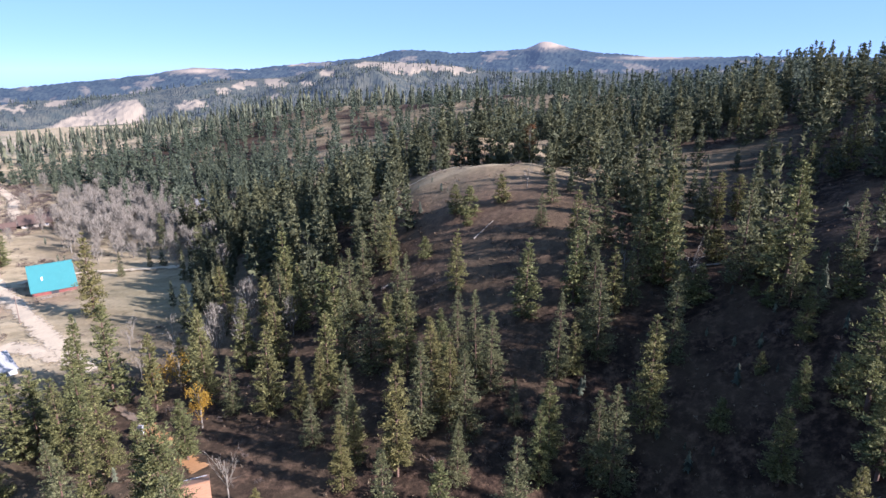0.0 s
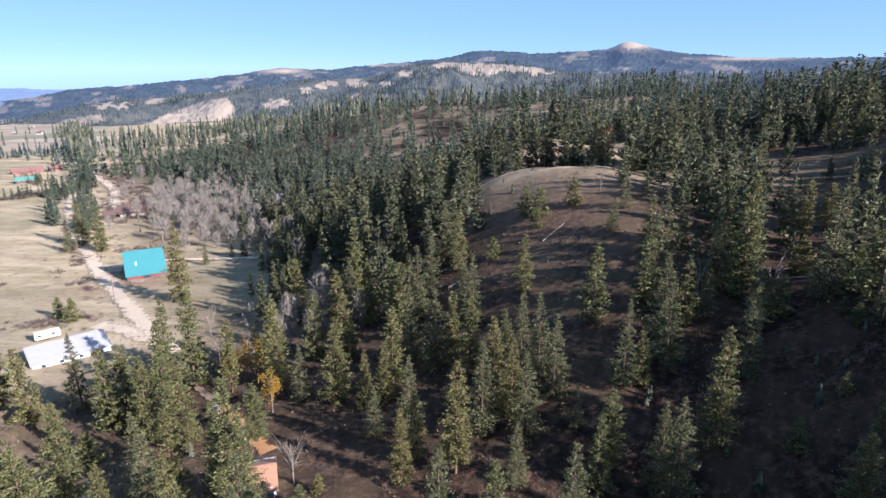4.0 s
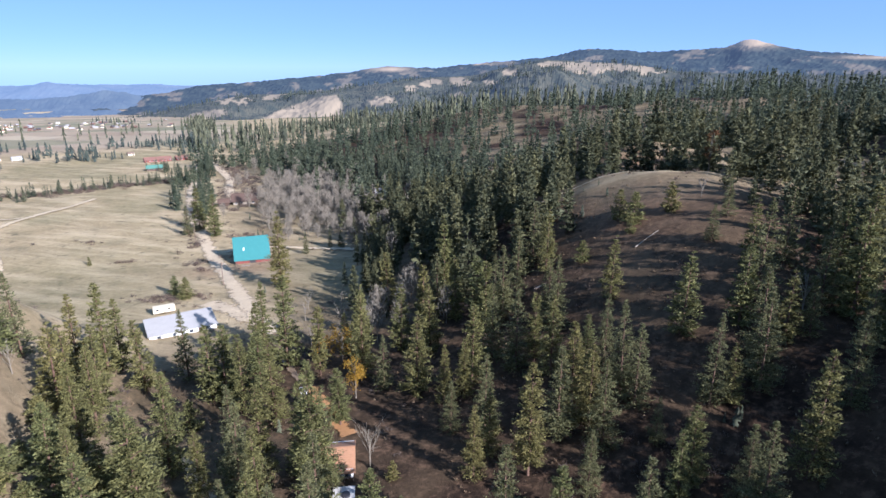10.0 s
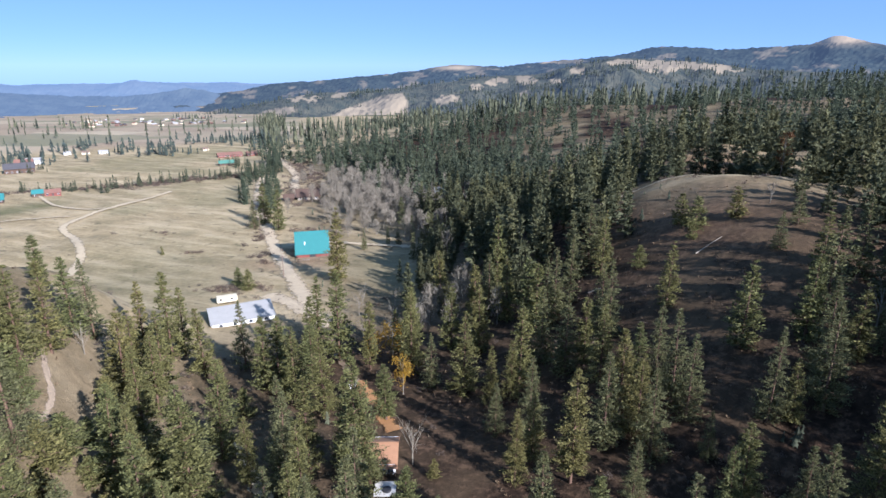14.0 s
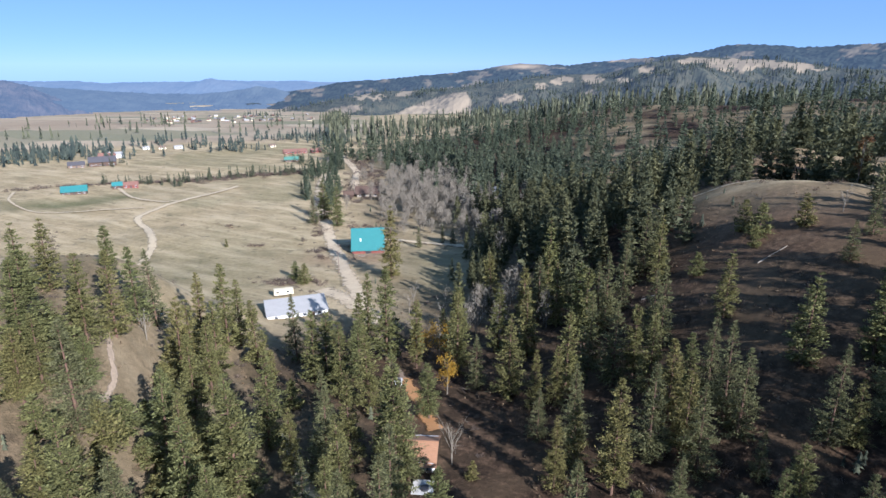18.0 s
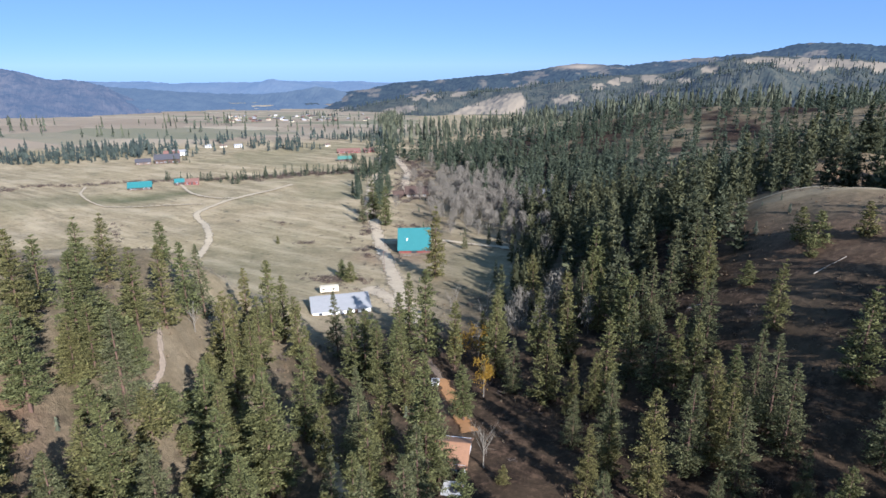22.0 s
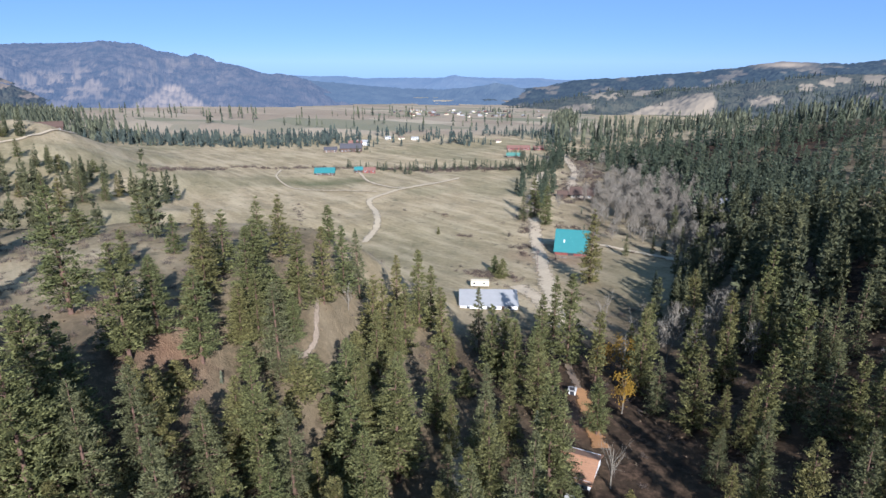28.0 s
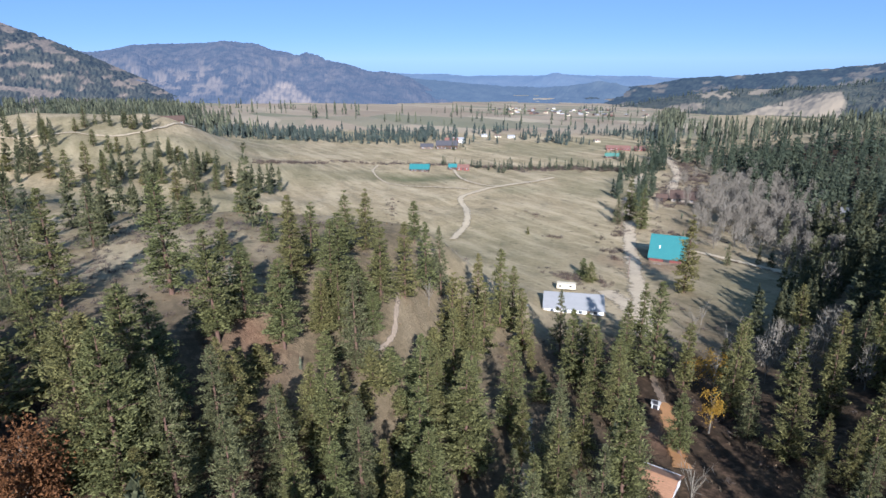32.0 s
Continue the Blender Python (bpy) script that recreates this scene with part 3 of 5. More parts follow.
def pine_arrays(seed, height=20.0, spread=0.135, low=0.16, branches=84, per=8, blades=2, taper=0.85, size=0.62, loose=0.13):
    """Trunk with limbs, and the needle crown, of one conifer."""
    rng = np.random.default_rng(seed)
    lean = rng.normal(0, 0.012, 2)
    zs = np.linspace(0, height * 0.985, 7)
    path = np.stack([lean[0] * zs, lean[1] * zs, zs], 1)
    r0 = height * 0.0125
    trunk = [rings(path, r0 * (1 - zs / height * 0.93), 6)]
    cs, ds, sz = [], [], []
    u = np.sort(rng.random(branches) ** 1.05)
    ang = np.cumsum(rng.normal(2.4, 0.5, branches))
    lump = rng.uniform(0.72, 1.12, 14)
    for k in range(branches):
        t = u[k]
        z = height * (low + (1 - low) * t) * 0.99
        shape = (1 - t) ** taper * (0.55 + 0.45 * min(1, t * 6 + 0.25))
        ln = height * spread * shape * lump[int(t * 13)] * rng.uniform(0.75, 1.2) + 0.22
        droop = -0.28 * (1 - t) + 0.30 * t
        d = np.array([math.cos(ang[k]), math.sin(ang[k]), droop])
        root = np.array([lean[0] * z, lean[1] * z, z])
        if k % 5 == 0 and ln > 0.8:
            tip = root + d * ln * 0.85
            trunk.append(rings([root, (root + tip) / 2 + [0, 0, 0.08 * ln], tip], [0.07, 0.045, 0.012], 3))
        m = max(4, int(per * (0.35 + 0.9 * ln / (height * spread))))
        f = rng.uniform(0.12, 1.0, m) ** 0.6
        p = root + np.outer(f * ln, d) + rng.normal(0, loose * ln + 0.08, (m, 3)) * [1, 1, 0.55]
        p[:, 2] += 0.10 * ln * f ** 2
        o = p - np.stack([lean[0] * p[:, 2], lean[1] * p[:, 2], p[:, 2]], 1)
        o /= np.linalg.norm(o, axis=1, keepdims=True) + 1e-6
        cs.append(p)
        ds.append(o + [0, 0, 0.25 + 0.5 * t])
        sz.append(np.full(m, size * (0.75 + 0.4 * ln / (height * spread))))
    cs, ds, sz = np.concatenate(cs), np.concatenate(ds), np.concatenate(sz)
    return joined(trunk), scales(rng, cs, ds, sz)


def whorl_tree(rng, whorls, spikes, radius, low):
    """A conifer of height 1 seen from afar: jagged skirts of boughs one over another, and a bare stem below."""
    vs, fs, base = [], [], 0
    for k in range(whorls):
        t = k / whorls
        z = low + (1 - low) * (t + rng.uniform(-0.15, 0.15) / whorls)
        top = min(1.0, z + (1 - low) * 1.55 / whorls)
        r = radius * ((1 - t) ** 0.75) * rng.uniform(0.8, 1.15) * (0.75 if k == 0 else 1) + 0.012
        a = (np.arange(spikes) + rng.uniform(-0.35, 0.35, spikes)) / spikes * 2 * math.pi
        rr = r * rng.uniform(0.6, 1.3, spikes)
        tip = np.stack([np.cos(a) * rr, np.sin(a) * rr, z - 0.12 * rr + rng.uniform(-0.3, 0.3, spikes) / whorls * 0.5], 1)
        b = a + math.pi / spikes
        gap = np.stack([np.cos(b) * r * 0.5, np.sin(b) * r * 0.5, np.full(spikes, z + 0.3 * (top - z))], 1)
        vs += [np.array([[rng.normal(0, 0.006), rng.normal(0, 0.006), top]]), tip, gap]
        for i in range(spikes):
            p, q, g = base + 1 + i, base + 1 + spikes + i, base + 1 + spikes + (i - 1) % spikes
            fs += [(base, p, q), (base, g, p)]
        base += 1 + 2 * spikes
    stem = np.array([[math.cos(t) * 0.012, math.sin(t) * 0.012, 0] for t in (0, 2.1, 4.2)] + [[0, 0, 0.9]])
    vs.append(stem)
    fs += [(base + i, base + (i + 1) % 3, base + 3) for i in range(3)]
    return np.concatenate(vs), np.array(fs)


def wood(name, label, places, shapes, mat, seed):
    """Many trees too far to be picked apart, as one mesh. places: x, y, z, height."""
    rng = np.random.default_rng(seed)
    places = np.asarray(places)
    if not len(places):
        return None
    pick = rng.integers(0, len(shapes), len(places))
    vs, fs, tones, base = [], [], [], 0
    for k, (sv, sf) in enumerate(shapes):
        p = places[pick == k]
        n = len(p)
        if not n:
            continue
        t = rng.uniform(0, 2 * math.pi, n)
        c, s = np.cos(t)[:, None], np.sin(t)[:, None]
        g = p[:, 3:4]
        wide = g * rng.uniform(0.85, 1.2, (n, 1))
        v = np.stack([(sv[None, :, 0] * c - sv[None, :, 1] * s) * wide + p[:, :1], (sv[None, :, 0] * s + sv[None, :, 1] * c) * wide + p[:, 1:2], sv[None, :, 2] * g + p[:, 2:3]], -1)
        fs.append((sf[None] + (np.arange(n) * len(sv))[:, None, None]).reshape(-1, sf.shape[1]) + base)
        vs.append(v.reshape(-1, 3))
        tones.append(np.repeat(rng.random(n) ** 1.3, len(sv)))
        base += n * len(sv)
    ob = mesh_object(name, np.concatenate(vs), np.concatenate(fs), mat)
    at = ob.data.attributes.new("tone", "FLOAT", "POINT")
    at.data.foreach_set("value", np.concatenate(tones).astype(np.float32))
    return tagged(ob, label, "trees", kind="stuff")


def scatter(rng, x0, x1, y0, y1, cell, chance):
    """Places on a shaken grid, kept by a chance for each."""
    gx, gy = np.meshgrid(np.arange(x0, x1, cell), np.arange(y0, y1, cell))
    x, y = gx.ravel() + rng.uniform(-0.48, 0.48, gx.size) * cell, gy.ravel() + rng.uniform(-0.48, 0.48, gx.size) * cell
    keep = rng.random(x.size) < chance(x, y)
    return x[keep], y[keep]


# ---- the pines that stand apart: x, y, height ----
RAVINE_STAND = [(54.3, 63.4, 17), (43.2, 52.5, 18.5), (57.7, 77.4, 6), (66.9, 92.3, 8), (72.8, 101, 13), (108.5, 159.6, 19), (52.6, 77.9, 9), (62, 92.6, 11), (45.8, 69.2, 12.5), (106, 162.5, 10.5), (60.7, 97.7, 11.5), (80.6, 130, 7.5), (102.7, 166.9, 10.5), (83.4, 137.1, 10.5), (51.6, 87.4, 4), (59.1, 101, 4), (58.9, 105.7, 3), (101.5, 185.8, 13.6), (74.9, 140.3, 19.5), (43.4, 82.1, 5.5), (114, 217.1, 13.1), (114.9, 221.1, 12.6), (76.3, 151.9, 13), (114, 234.4, 12.2), (59.9, 125.2, 8), (68.3, 145.7, 15.5), (95.5, 223, 9.6), (46.1, 109.4, 15.5), (33.8, 87.4, 21.5), (76, 197.6, 19.7), (69.1, 190.5, 12.1)]
RIDGE_STAND = [(46.9, 132.9, 18), (46.9, 137.3, 6), (38.9, 115.2, 12), (26.3, 79.3, 18.5), (34.6, 113.9, 14.5), (24.7, 82.4, 15), (29.3, 103.4, 19.5), (38, 136.7, 17), (29.6, 109.6, 18.5), (31, 124.7, 21.5), (24.7, 101, 11.5), (27.4, 117.8, 18.5), (31.1, 135.4, 15), (21.2, 100.7, 17.5), (17.4, 85.1, 15), (15.4, 81.4, 14.5), (28.9, 155.2, 10.5), (24.5, 145.3, 9), (19.8, 133.4, 3), (10.4, 71.1, 18.5), (12.4, 92.5, 9), (16.3, 162.4, 8), (8.8, 100.4, 16), (6.3, 103.9, 18.5), (7.2, 161, 8.5), (6.8, 156.5, 4.5), (3.8, 92.1, 16.5), (2.2, 82.6, 11.5), (2.9, 111.6, 16), (3, 132.6, 15.5), (3.7, 164.8, 8)]
SPUR_STAND = [(1.2, 96.1, 16), (-0.4, 109.1, 14), (-2.2, 100.1, 18.5), (-4.7, 151, 6), (-4, 94, 18.5), (-8.1, 126.3, 18.5), (-7.4, 111.2, 18.5), (-10.5, 129.6, 16.5), (-7.7, 84.7, 21.5), (-14.1, 152.4, 18.5), (-11.6, 116.4, 17), (-18.8, 160.4, 18.5), (-15.4, 115.9, 18.5), (-20.6, 144.5, 18.5), (-23.1, 139.5, 18.5), (-23.9, 135.3, 18.5), (-21.8, 121, 18.5), (-17.7, 95.8, 16.5), (-25.4, 129.9, 20.5), (-16.6, 82.7, 14.5), (-29.5, 137.7, 18.5), (-24.5, 113.4, 18.5), (-24.9, 108, 13.5), (-24.4, 96.3, 10.5), (-36.1, 141.8, 18.5), (-28.5, 105.5, 14), (-42.3, 152, 18.5), (-46.1, 165.5, 21.5), (-42.8, 146.7, 18.5), (-38.7, 127.5, 18.5), (-45.1, 141.2, 18.5)]
SLOPE_STAND = [(-35.8, 109, 19.5), (-47.5, 130.3, 18.5), (-29.9, 79.3, 4), (-46.6, 93.4, 13), (-60.9, 156.2, 18.5), (-44, 110.2, 13.5), (-56.1, 124, 20.5), (-60.9, 125.8, 12), (-39.3, 73.9, 18.5), (-61.6, 113.2, 18.5), (-39.9, 71.2, 25), (-45.6, 76.7, 18.5), (-71.5, 115, 24.5), (-110.8, 176.1, 28), (-59.9, 91.2, 18.5), (-85.4, 126.4, 18.5), (-76.6, 110.9, 18.5), (-51.5, 73.7, 18.5), (-43.3, 61.2, 18.5), (-68.1, 92.5, 18.5), (-51.3, 66.9, 18.5), (-56, 72.8, 18.5), (-184.4, 237.1, 23), (-75.1, 95.4, 18.5), (-198.8, 244.5, 23.5), (-78.5, 95.7, 18.5), (-198.5, 235.3, 15.5), (-57.1, 65, 14), (-90.7, 103.1, 18.5), (-75, 84, 7), (-68.5, 70.8, 20), (-95.7, 95.2, 18.5)]
CREEK_STAND = [(-106, 99.2, 18.5), (-58.4, 54.3, 22), (-105.5, 94.9, 22.5), (-94.8, 82.4, 18.5), (-48.9, 42.3, 20), (-87.4, 74.3, 18.5), (-105.3, 87.5, 18.5), (-82.6, 66.7, 18.5), (-94.3, 76.1, 18.5), (-57, 45.3, 22), (-44.4, 34.9, 18), (-93.8, 72.6, 18.5), (-66.5, 51.4, 18.5), (-71.9, 52.4, 18.5), (-108.2, 78.4, 18.5), (-55.1, 38.1, 14), (-108, 74, 17.5), (-102, 65.2, 18.5), (-125.2, 80, 12.5), (-55.6, 34.7, 20), (-98, 57.4, 18.5), (-49.4, 28.6, 19), (-88.1, 51, 10.5), (-80.2, 44.4, 18.5), (-116.2, 62, 15), (-59.6, 31.4, 22), (-87, 43.7, 13.5), (-94.9, 46.9, 18.5), (-116.6, 57.2, 14.5), (-91.7, 44, 18.5), (-47.6, 22.8, 20)]
MEADOW_EDGE_STAND = [(-63.7, 30.2, 15), (-84.3, 39.5, 12.5), (-56.6, 24, 18), (-108.5, 45.9, 14), (-96.8, 38.2, 18.5), (-104.3, 41, 13.5), (-79.5, 31.2, 16), (-73.7, 25.9, 5.5), (-46.6, 16.1, 24), (-128.9, 42, 9.5), (-63.1, 20.2, 14), (-84.8, 26.5, 13.5), (-59.1, 17, 18), (-175.8, 48.3, 14), (-84, 22.9, 11.5), (-78.3, 20.8, 18.5), (-181, 46.8, 8), (-119.8, 29.8, 10), (-328, 70.2, 12.5), (-56.7, 11.7, 16), (-53.3, 10.8, 21), (-317.4, 62.2, 14.5), (-378.7, 69.3, 7.5), (-65.8, 11.5, 16), (-170, 29.5, 8.5), (-100.5, 16.9, 22.5), (-313.6, 51.4, 18), (-59.5, 8.3, 22), (-376.5, 52.2, 8.5), (-300.3, 40.8, 16.5), (-381, 48, 11.5)]
LEFT_HILL_STAND = [(-330.5, 37.7, 12.5), (-52.6, 5.8, 24), (-376.1, 41.3, 9.5), (-392.6, 35.8, 10.5), (-329.3, 28.5, 9), (-428.8, 33.2, 10), (-380.6, 27.1, 10), (-334.6, 19, 10), (-376, 20.9, 11.5), (-55, 2.7, 22), (-382, 16.8, 11.5), (-316.1, 11.9, 18), (-155.6, 4.9, 17), (-393.2, 9.4, 10.5), (-438.2, 6.7, 14), (-331.6, 4.7, 20), (-423.6, 1.2, 9), (-68.3, -0.4, 6.5), (-318.9, -4, 19), (-76.7, -2, 14), (-337.2, -11.6, 15), (-413.6, -14.3, 12.5), (-350.6, -20.1, 14.5), (-100.8, -6.6, 14.5), (-152.7, -10.5, 19.5), (-64.6, -5, 8), (-359.7, -31.1, 8.5)]
STANDS = (RAVINE_STAND, RIDGE_STAND, SPUR_STAND, SLOPE_STAND, CREEK_STAND, MEADOW_EDGE_STAND, LEFT_HILL_STAND)

# ---- woods ----
rng = np.random.default_rng(7)


def in_sight(x, y):
    a = np.degrees(np.arctan2(-x, y))
    return (a > -70) & (a < 108)


def yards(x, y):
    """0 on the roads, yards and clearings, 1 elsewhere."""
    s, w = valley(x, y)
    k = 1 - np.clip(bump(s, w, 246, 28, 26, 20) + bump(s, w, 215, 38, 34, 20) + bump(x, y, -117, 136, 15, 11, 49) + bump(x, y, -41, 81, 7, 9) + bump(x, y, -36.5, 73, 5, 5) + bump(x, y, 11, 238, 17, 11) + bump(x, y, -131, 326, 13, 10) + 0.8 * bump(x, y, -124, 308, 8, 12) + 0.9 * bump(x, y, -31, 76, 13, 6, -25), 0, 1)
    return k


def road_line(x, y):
    """How far a place lies from the county road."""
    d = np.full(np.shape(x), 1e9)
    for (ax, ay), (bx, by) in list(zip(ROAD[:-1], ROAD[1:])) + list(zip(DRIVE[:-1], DRIVE[1:])):
        t = np.clip(((x - ax) * (bx - ax) + (y - ay) * (by - ay)) / ((bx - ax) ** 2 + (by - ay) ** 2), 0, 1)
        d = np.minimum(d, np.hypot(x - ax - t * (bx - ax), y - ay - t * (by - ay)))
    return d


DRIVE = [(-43, 90), (-50, 96), (-57, 103), (-70, 114), (-83, 128), (-95, 140)]
ROAD = [(-88, 133), (-95, 140), (-118, 162), (-138, 182), (-163, 207), (-193, 238), (-228, 275), (-271, 329), (-324, 402), (-368, 462), (-411, 513)]


def wood_chance(x, y):
    s, w = valley(x, y)
    clump = step(fbm(x / 50, y / 50, 4, 61), -0.1, 0.06)
    dense = step(w, 52, 84) * (0.45 + 0.55 * clump) * step(s, 95, 150)
    dense = np.maximum(dense, step(w + 0.13 * np.clip(s - 235, 0, 240), 66, 92) * step(s, 185, 235) * (0.34 + 0.4 * clump))
    dense = np.maximum(dense, step(x, 30, 70) * (0.04 + 0.26 * clump))
    dense = np.maximum(dense, 0.95 * bump(x, y, 52, 160, 18, 60) + 1.2 * bump(x, y, 42, 222, 20, 22))
    dense = np.maximum(dense, 0.9 * bump(x, y, -24, 196, 14, 34) + 0.7 * bump(x, y, -16, 165, 8, 20) + 0.9 * bump(x, y, -40, 190, 20, 40))
    dense = np.maximum(dense, 0.1 * bump(x, y, 72, 74, 24, 24))
    dense = np.maximum(dense, step(x, 80, 120) * (0.35 + 0.5 * clump) * step(y, 105, 150))
    dense = np.maximum(dense, (0.2 * bump(x, y, -200, 24, 90, 44) * (1 - step(y, 48, 66)) + 0.3 * bump(x, y, -410, 0, 70, 60)) * step(clump, 0.2, 0.8))
    dense = np.maximum(dense, 0.5 * bump(x, y, -116, -8, 30, 13) + 0.7 * bump(x, y, -76, -10, 24, 14))
    # mostly unseen trees added below and behind the walk to cast shade
    dense = np.maximum(dense, (1 - step(np.hypot(x + 5, y - 10), 62, 78)) * (0.8 - 0.55 * step(y, 14, 42)) * (1 - 0.75 * step(x, -5, 25)))
    # trees mostly out of sight, thickened to shade the creek
    dense = np.maximum(dense, 0.3 * bump(x, y, -16, 64, 16, 10) + 0.6 * bump(x, y, 12, 60, 24, 9))
    dense = np.maximum(dense, (1 - step(s, 120, 155)) * step(w, -40, -20) * (1 - step(w, 12, 30)) * 0.5)
    dense = np.maximum(dense, 0.3 * bump(s, w, 120, 40, 40, 26))
    dense = np.maximum(dense, (1 - step(s, 130, 165)) * (1 - step(w, -60, -30)) * 0.05)
    dense = np.maximum(dense, 0.45 * bump(x, y, -68, 12, 26, 26) + 0.55 * bump(x, y, -90, 58, 20, 20) + 0.22 * bump(x, y, -48, 42, 18, 24))
    dense = np.maximum(dense, 0.35 * step(clump, 0.6, 1) * step(-x, 190, 230) * (1 - step(-x, 380, 430)) * (1 - step(y, 60, 110)) * step(y, -90, -40))
    dense = dense * (1 - 0.45 * (1 - clump) * step(w, 150, 185) * (1 - step(s, 300, 360)))
    dense = dense * (1 - 0.6 * step(fbm(x / 34, y / 34, 3, 67), 0.06, 0.13) * step(s, 240, 300) * step(w, 75, 110))
    dense = dense * (1 - 0.72 * bump(s, w, 335, 68, 78, 22))
    # unseen trees added past the ravine, and behind, to shade it
    dense = np.maximum(dense, 0.3 * step(x, 48, 72) * (1 - step(y - 0.72 * x, -14, 2)) * (1 - step(x, 150, 185)))
    a, r = np.arctan2(-x, y), np.hypot(x, y)
    dense = dense * (1 - 0.88 * step(a, 0.85, 1.0) * (1 - step(a, 1.55, 1.75)) * step(r, 40, 46) * (1 - step(r, 86, 96)))
    k = yards(x, y) * step(road_line(x, y), 5, 10)
    return dense * k * (1 - 0.97 * knoll_mask(x, y)) * (1 - field_mask(x, y))


placed = np.array([p for st in STANDS for p in st])
px, py = scatter(rng, -460, 330, -100, 420, 6.4, lambda x, y: wood_chance(x, y) * (in_sight(x, y) | (np.hypot(x, y) < 165)) * (np.hypot(x, y) > 20))
gap = np.min(np.hypot(px[:, None] - placed[None, :, 0], py[:, None] - placed[None, :, 1]), axis=1)
roomy = gap > np.where((px < 25) & (np.hypot(px, py) < 150) & (np.hypot(px, py) > 62) & ~((px > -40) & (py < 112)), 7.0, 4.5)
roomy &= np.hypot(px + 45, py) > 9
px, py = px[roomy], py[roomy]
pr = np.hypot(px, py)
ph = 6.5 + 17.5 * rng.random(len(px)) ** 0.85
# taller where out of sight below, so their shadows reach farther
ph = np.where(pr < 46, 17 + 0.36 * ph, ph)

PINE_KINDS = [  # spread, bare stem, taper, size of sprays
    (0.142, 0.05, 0.70, 0.56), (0.132, 0.10, 0.78, 0.54), (0.158, 0.04, 0.66, 0.58), (0.130, 0.13, 0.58, 0.56),
    (0.148, 0.07, 0.74, 0.56), (0.124, 0.11, 0.64, 0.52), (0.168, 0.03, 0.86, 0.52), (0.158, 0.04, 0.92, 0.50)]


def conifer_kinds(seed, kinds, height, boughs, per, size, loose=0.13):
    """Meshes of stems and crowns, each to be shared by many trees."""
    out = []
    for k, (spread, bare, taper, spray) in enumerate(kinds):
        (tv, tf), (cv, cf) = pine_arrays(seed + k, height, spread, bare, boughs, per, 1, taper, spray * size, loose)
        crown = mesh_object("crown", cv, cf, FIR_NEEDLES if k > 5 else NEEDLES)
        trunk = mesh_object("pine_tree", tv, tf, BARK, smooth=True)
        out.append((trunk.data, crown.data))
        bpy.data.objects.remove(crown)
        bpy.data.objects.remove(trunk)
    return out


nearest_pines = conifer_kinds(160, PINE_KINDS, 20.0, 180, 72, 0.5, 0.085)
close_pines = conifer_kinds(100, PINE_KINDS, 20.0, 150, 54, 0.6, 0.095)
pines = conifer_kinds(120, PINE_KINDS, 20.0, 120, 38, 0.82, 0.105)
young = conifer_kinds(140, [(0.24, 0.03, 0.8, 0.5)] * 3, 8.0, 70, 30, 0.8)


def pine(x, y, height):
    """One conifer with its stem and crown."""
    q = [float(hash2(np.float64(x), np.float64(y), k)) for k in (1, 9, 4)]
    if height < 9:
        (tm, cm), g, label = young[int(q[1] * 3)], height / 8, "young bushy green pine on dry ground"
    else:
        k = (0, 2, 6, 7, 4, 6, 7, 3)[int(q[1] * 8)] if x > -45 else int(q[1] * 8)
        (tm, cm), g = (nearest_pines if math.hypot(x, y) < 66 else close_pines if math.hypot(x, y) < 115 else pines)[k], height / 20
        label = "dense dark green fir on the slope" if k > 5 else "tall olive-green ponderosa pine with brown trunk"
    t = new("pine_tree", tm)
    wide = g * (0.92 + 0.3 * q[2]) * (1.18 if height < 14 else 1.05) * (1.0 + 0.18 * float(step(np.float64(-x), 35, 60) * (1 - step(np.float64(y), 45, 80)))) * (1.25 if x < -110 and y < 130 else 1.12 if x < -60 and y < 100 else 1.05 if x > -66 else 1.0)
    t.matrix_world = pose(x, y, float(on_ground(x, y)) - 0.2, 0, 0, 360 * q[0]) @ Matrix.Diagonal((wide, wide, g, 1))
    c = new("crown", cm)
    c.parent = t
    return tagged(t, label, "tree", "pines")


for st in STANDS:
    for a, b, hgt in st:
        pine(a, b, hgt)
pa = np.degrees(np.arctan2(-px, py))
near = np.argsort(np.where((pr < 54) | (pa < -42) | (pa > 98), 1e4, pr))[:40]
for i in near:
    pine(px[i], py[i], ph[i])
rest = np.ones(len(px), bool)
rest[near] = False

light_shapes = []
for k in range(7):
    spread, bare, taper, size = PINE_KINDS[k % 6]
    tr, (cv, cf) = pine_arrays(200 + k, 20.0, spread * 1.12, bare, 66, 12, 1, taper + 0.2, 1.2)
    stem_v, stem_f = rings([(0, 0, 0), (0, 0, 17)], [0.22, 0.05], 3)
    v, f = joined([(cv, cf), (stem_v, np.concatenate([stem_f[:, :3], stem_f[:, [0, 2, 3]]]))])
    light_shapes.append((v / 20.0, f))


def heights(n, lo=7.0, hi=24.0):
    return lo + (hi - lo) * rng.random(n)


shown = (pa > -46) & (pa < 100) & (pr > 54)
m = rest & (pr < 310) & shown
wood("wooded_slope", "dense green pine wood on the hillside", np.stack([px[m], py[m], on_ground(px[m], py[m]) - 0.2, ph[m]], 1), light_shapes, SLOPE_NEEDLES, 5)
mid_shapes = []
for k in range(10):
    spread, bare, taper, size = PINE_KINDS[k % 8]
    tr, (cv, cf) = pine_arrays(230 + k, 20.0, spread * 1.15, bare, 56, 6, 1, taper + 0.25, 1.55, 0.12)
    v, f = joined([(cv, cf), (stem_v, np.concatenate([stem_f[:, :3], stem_f[:, [0, 2, 3]]]))])
    mid_shapes.append((v / 20.0, f))
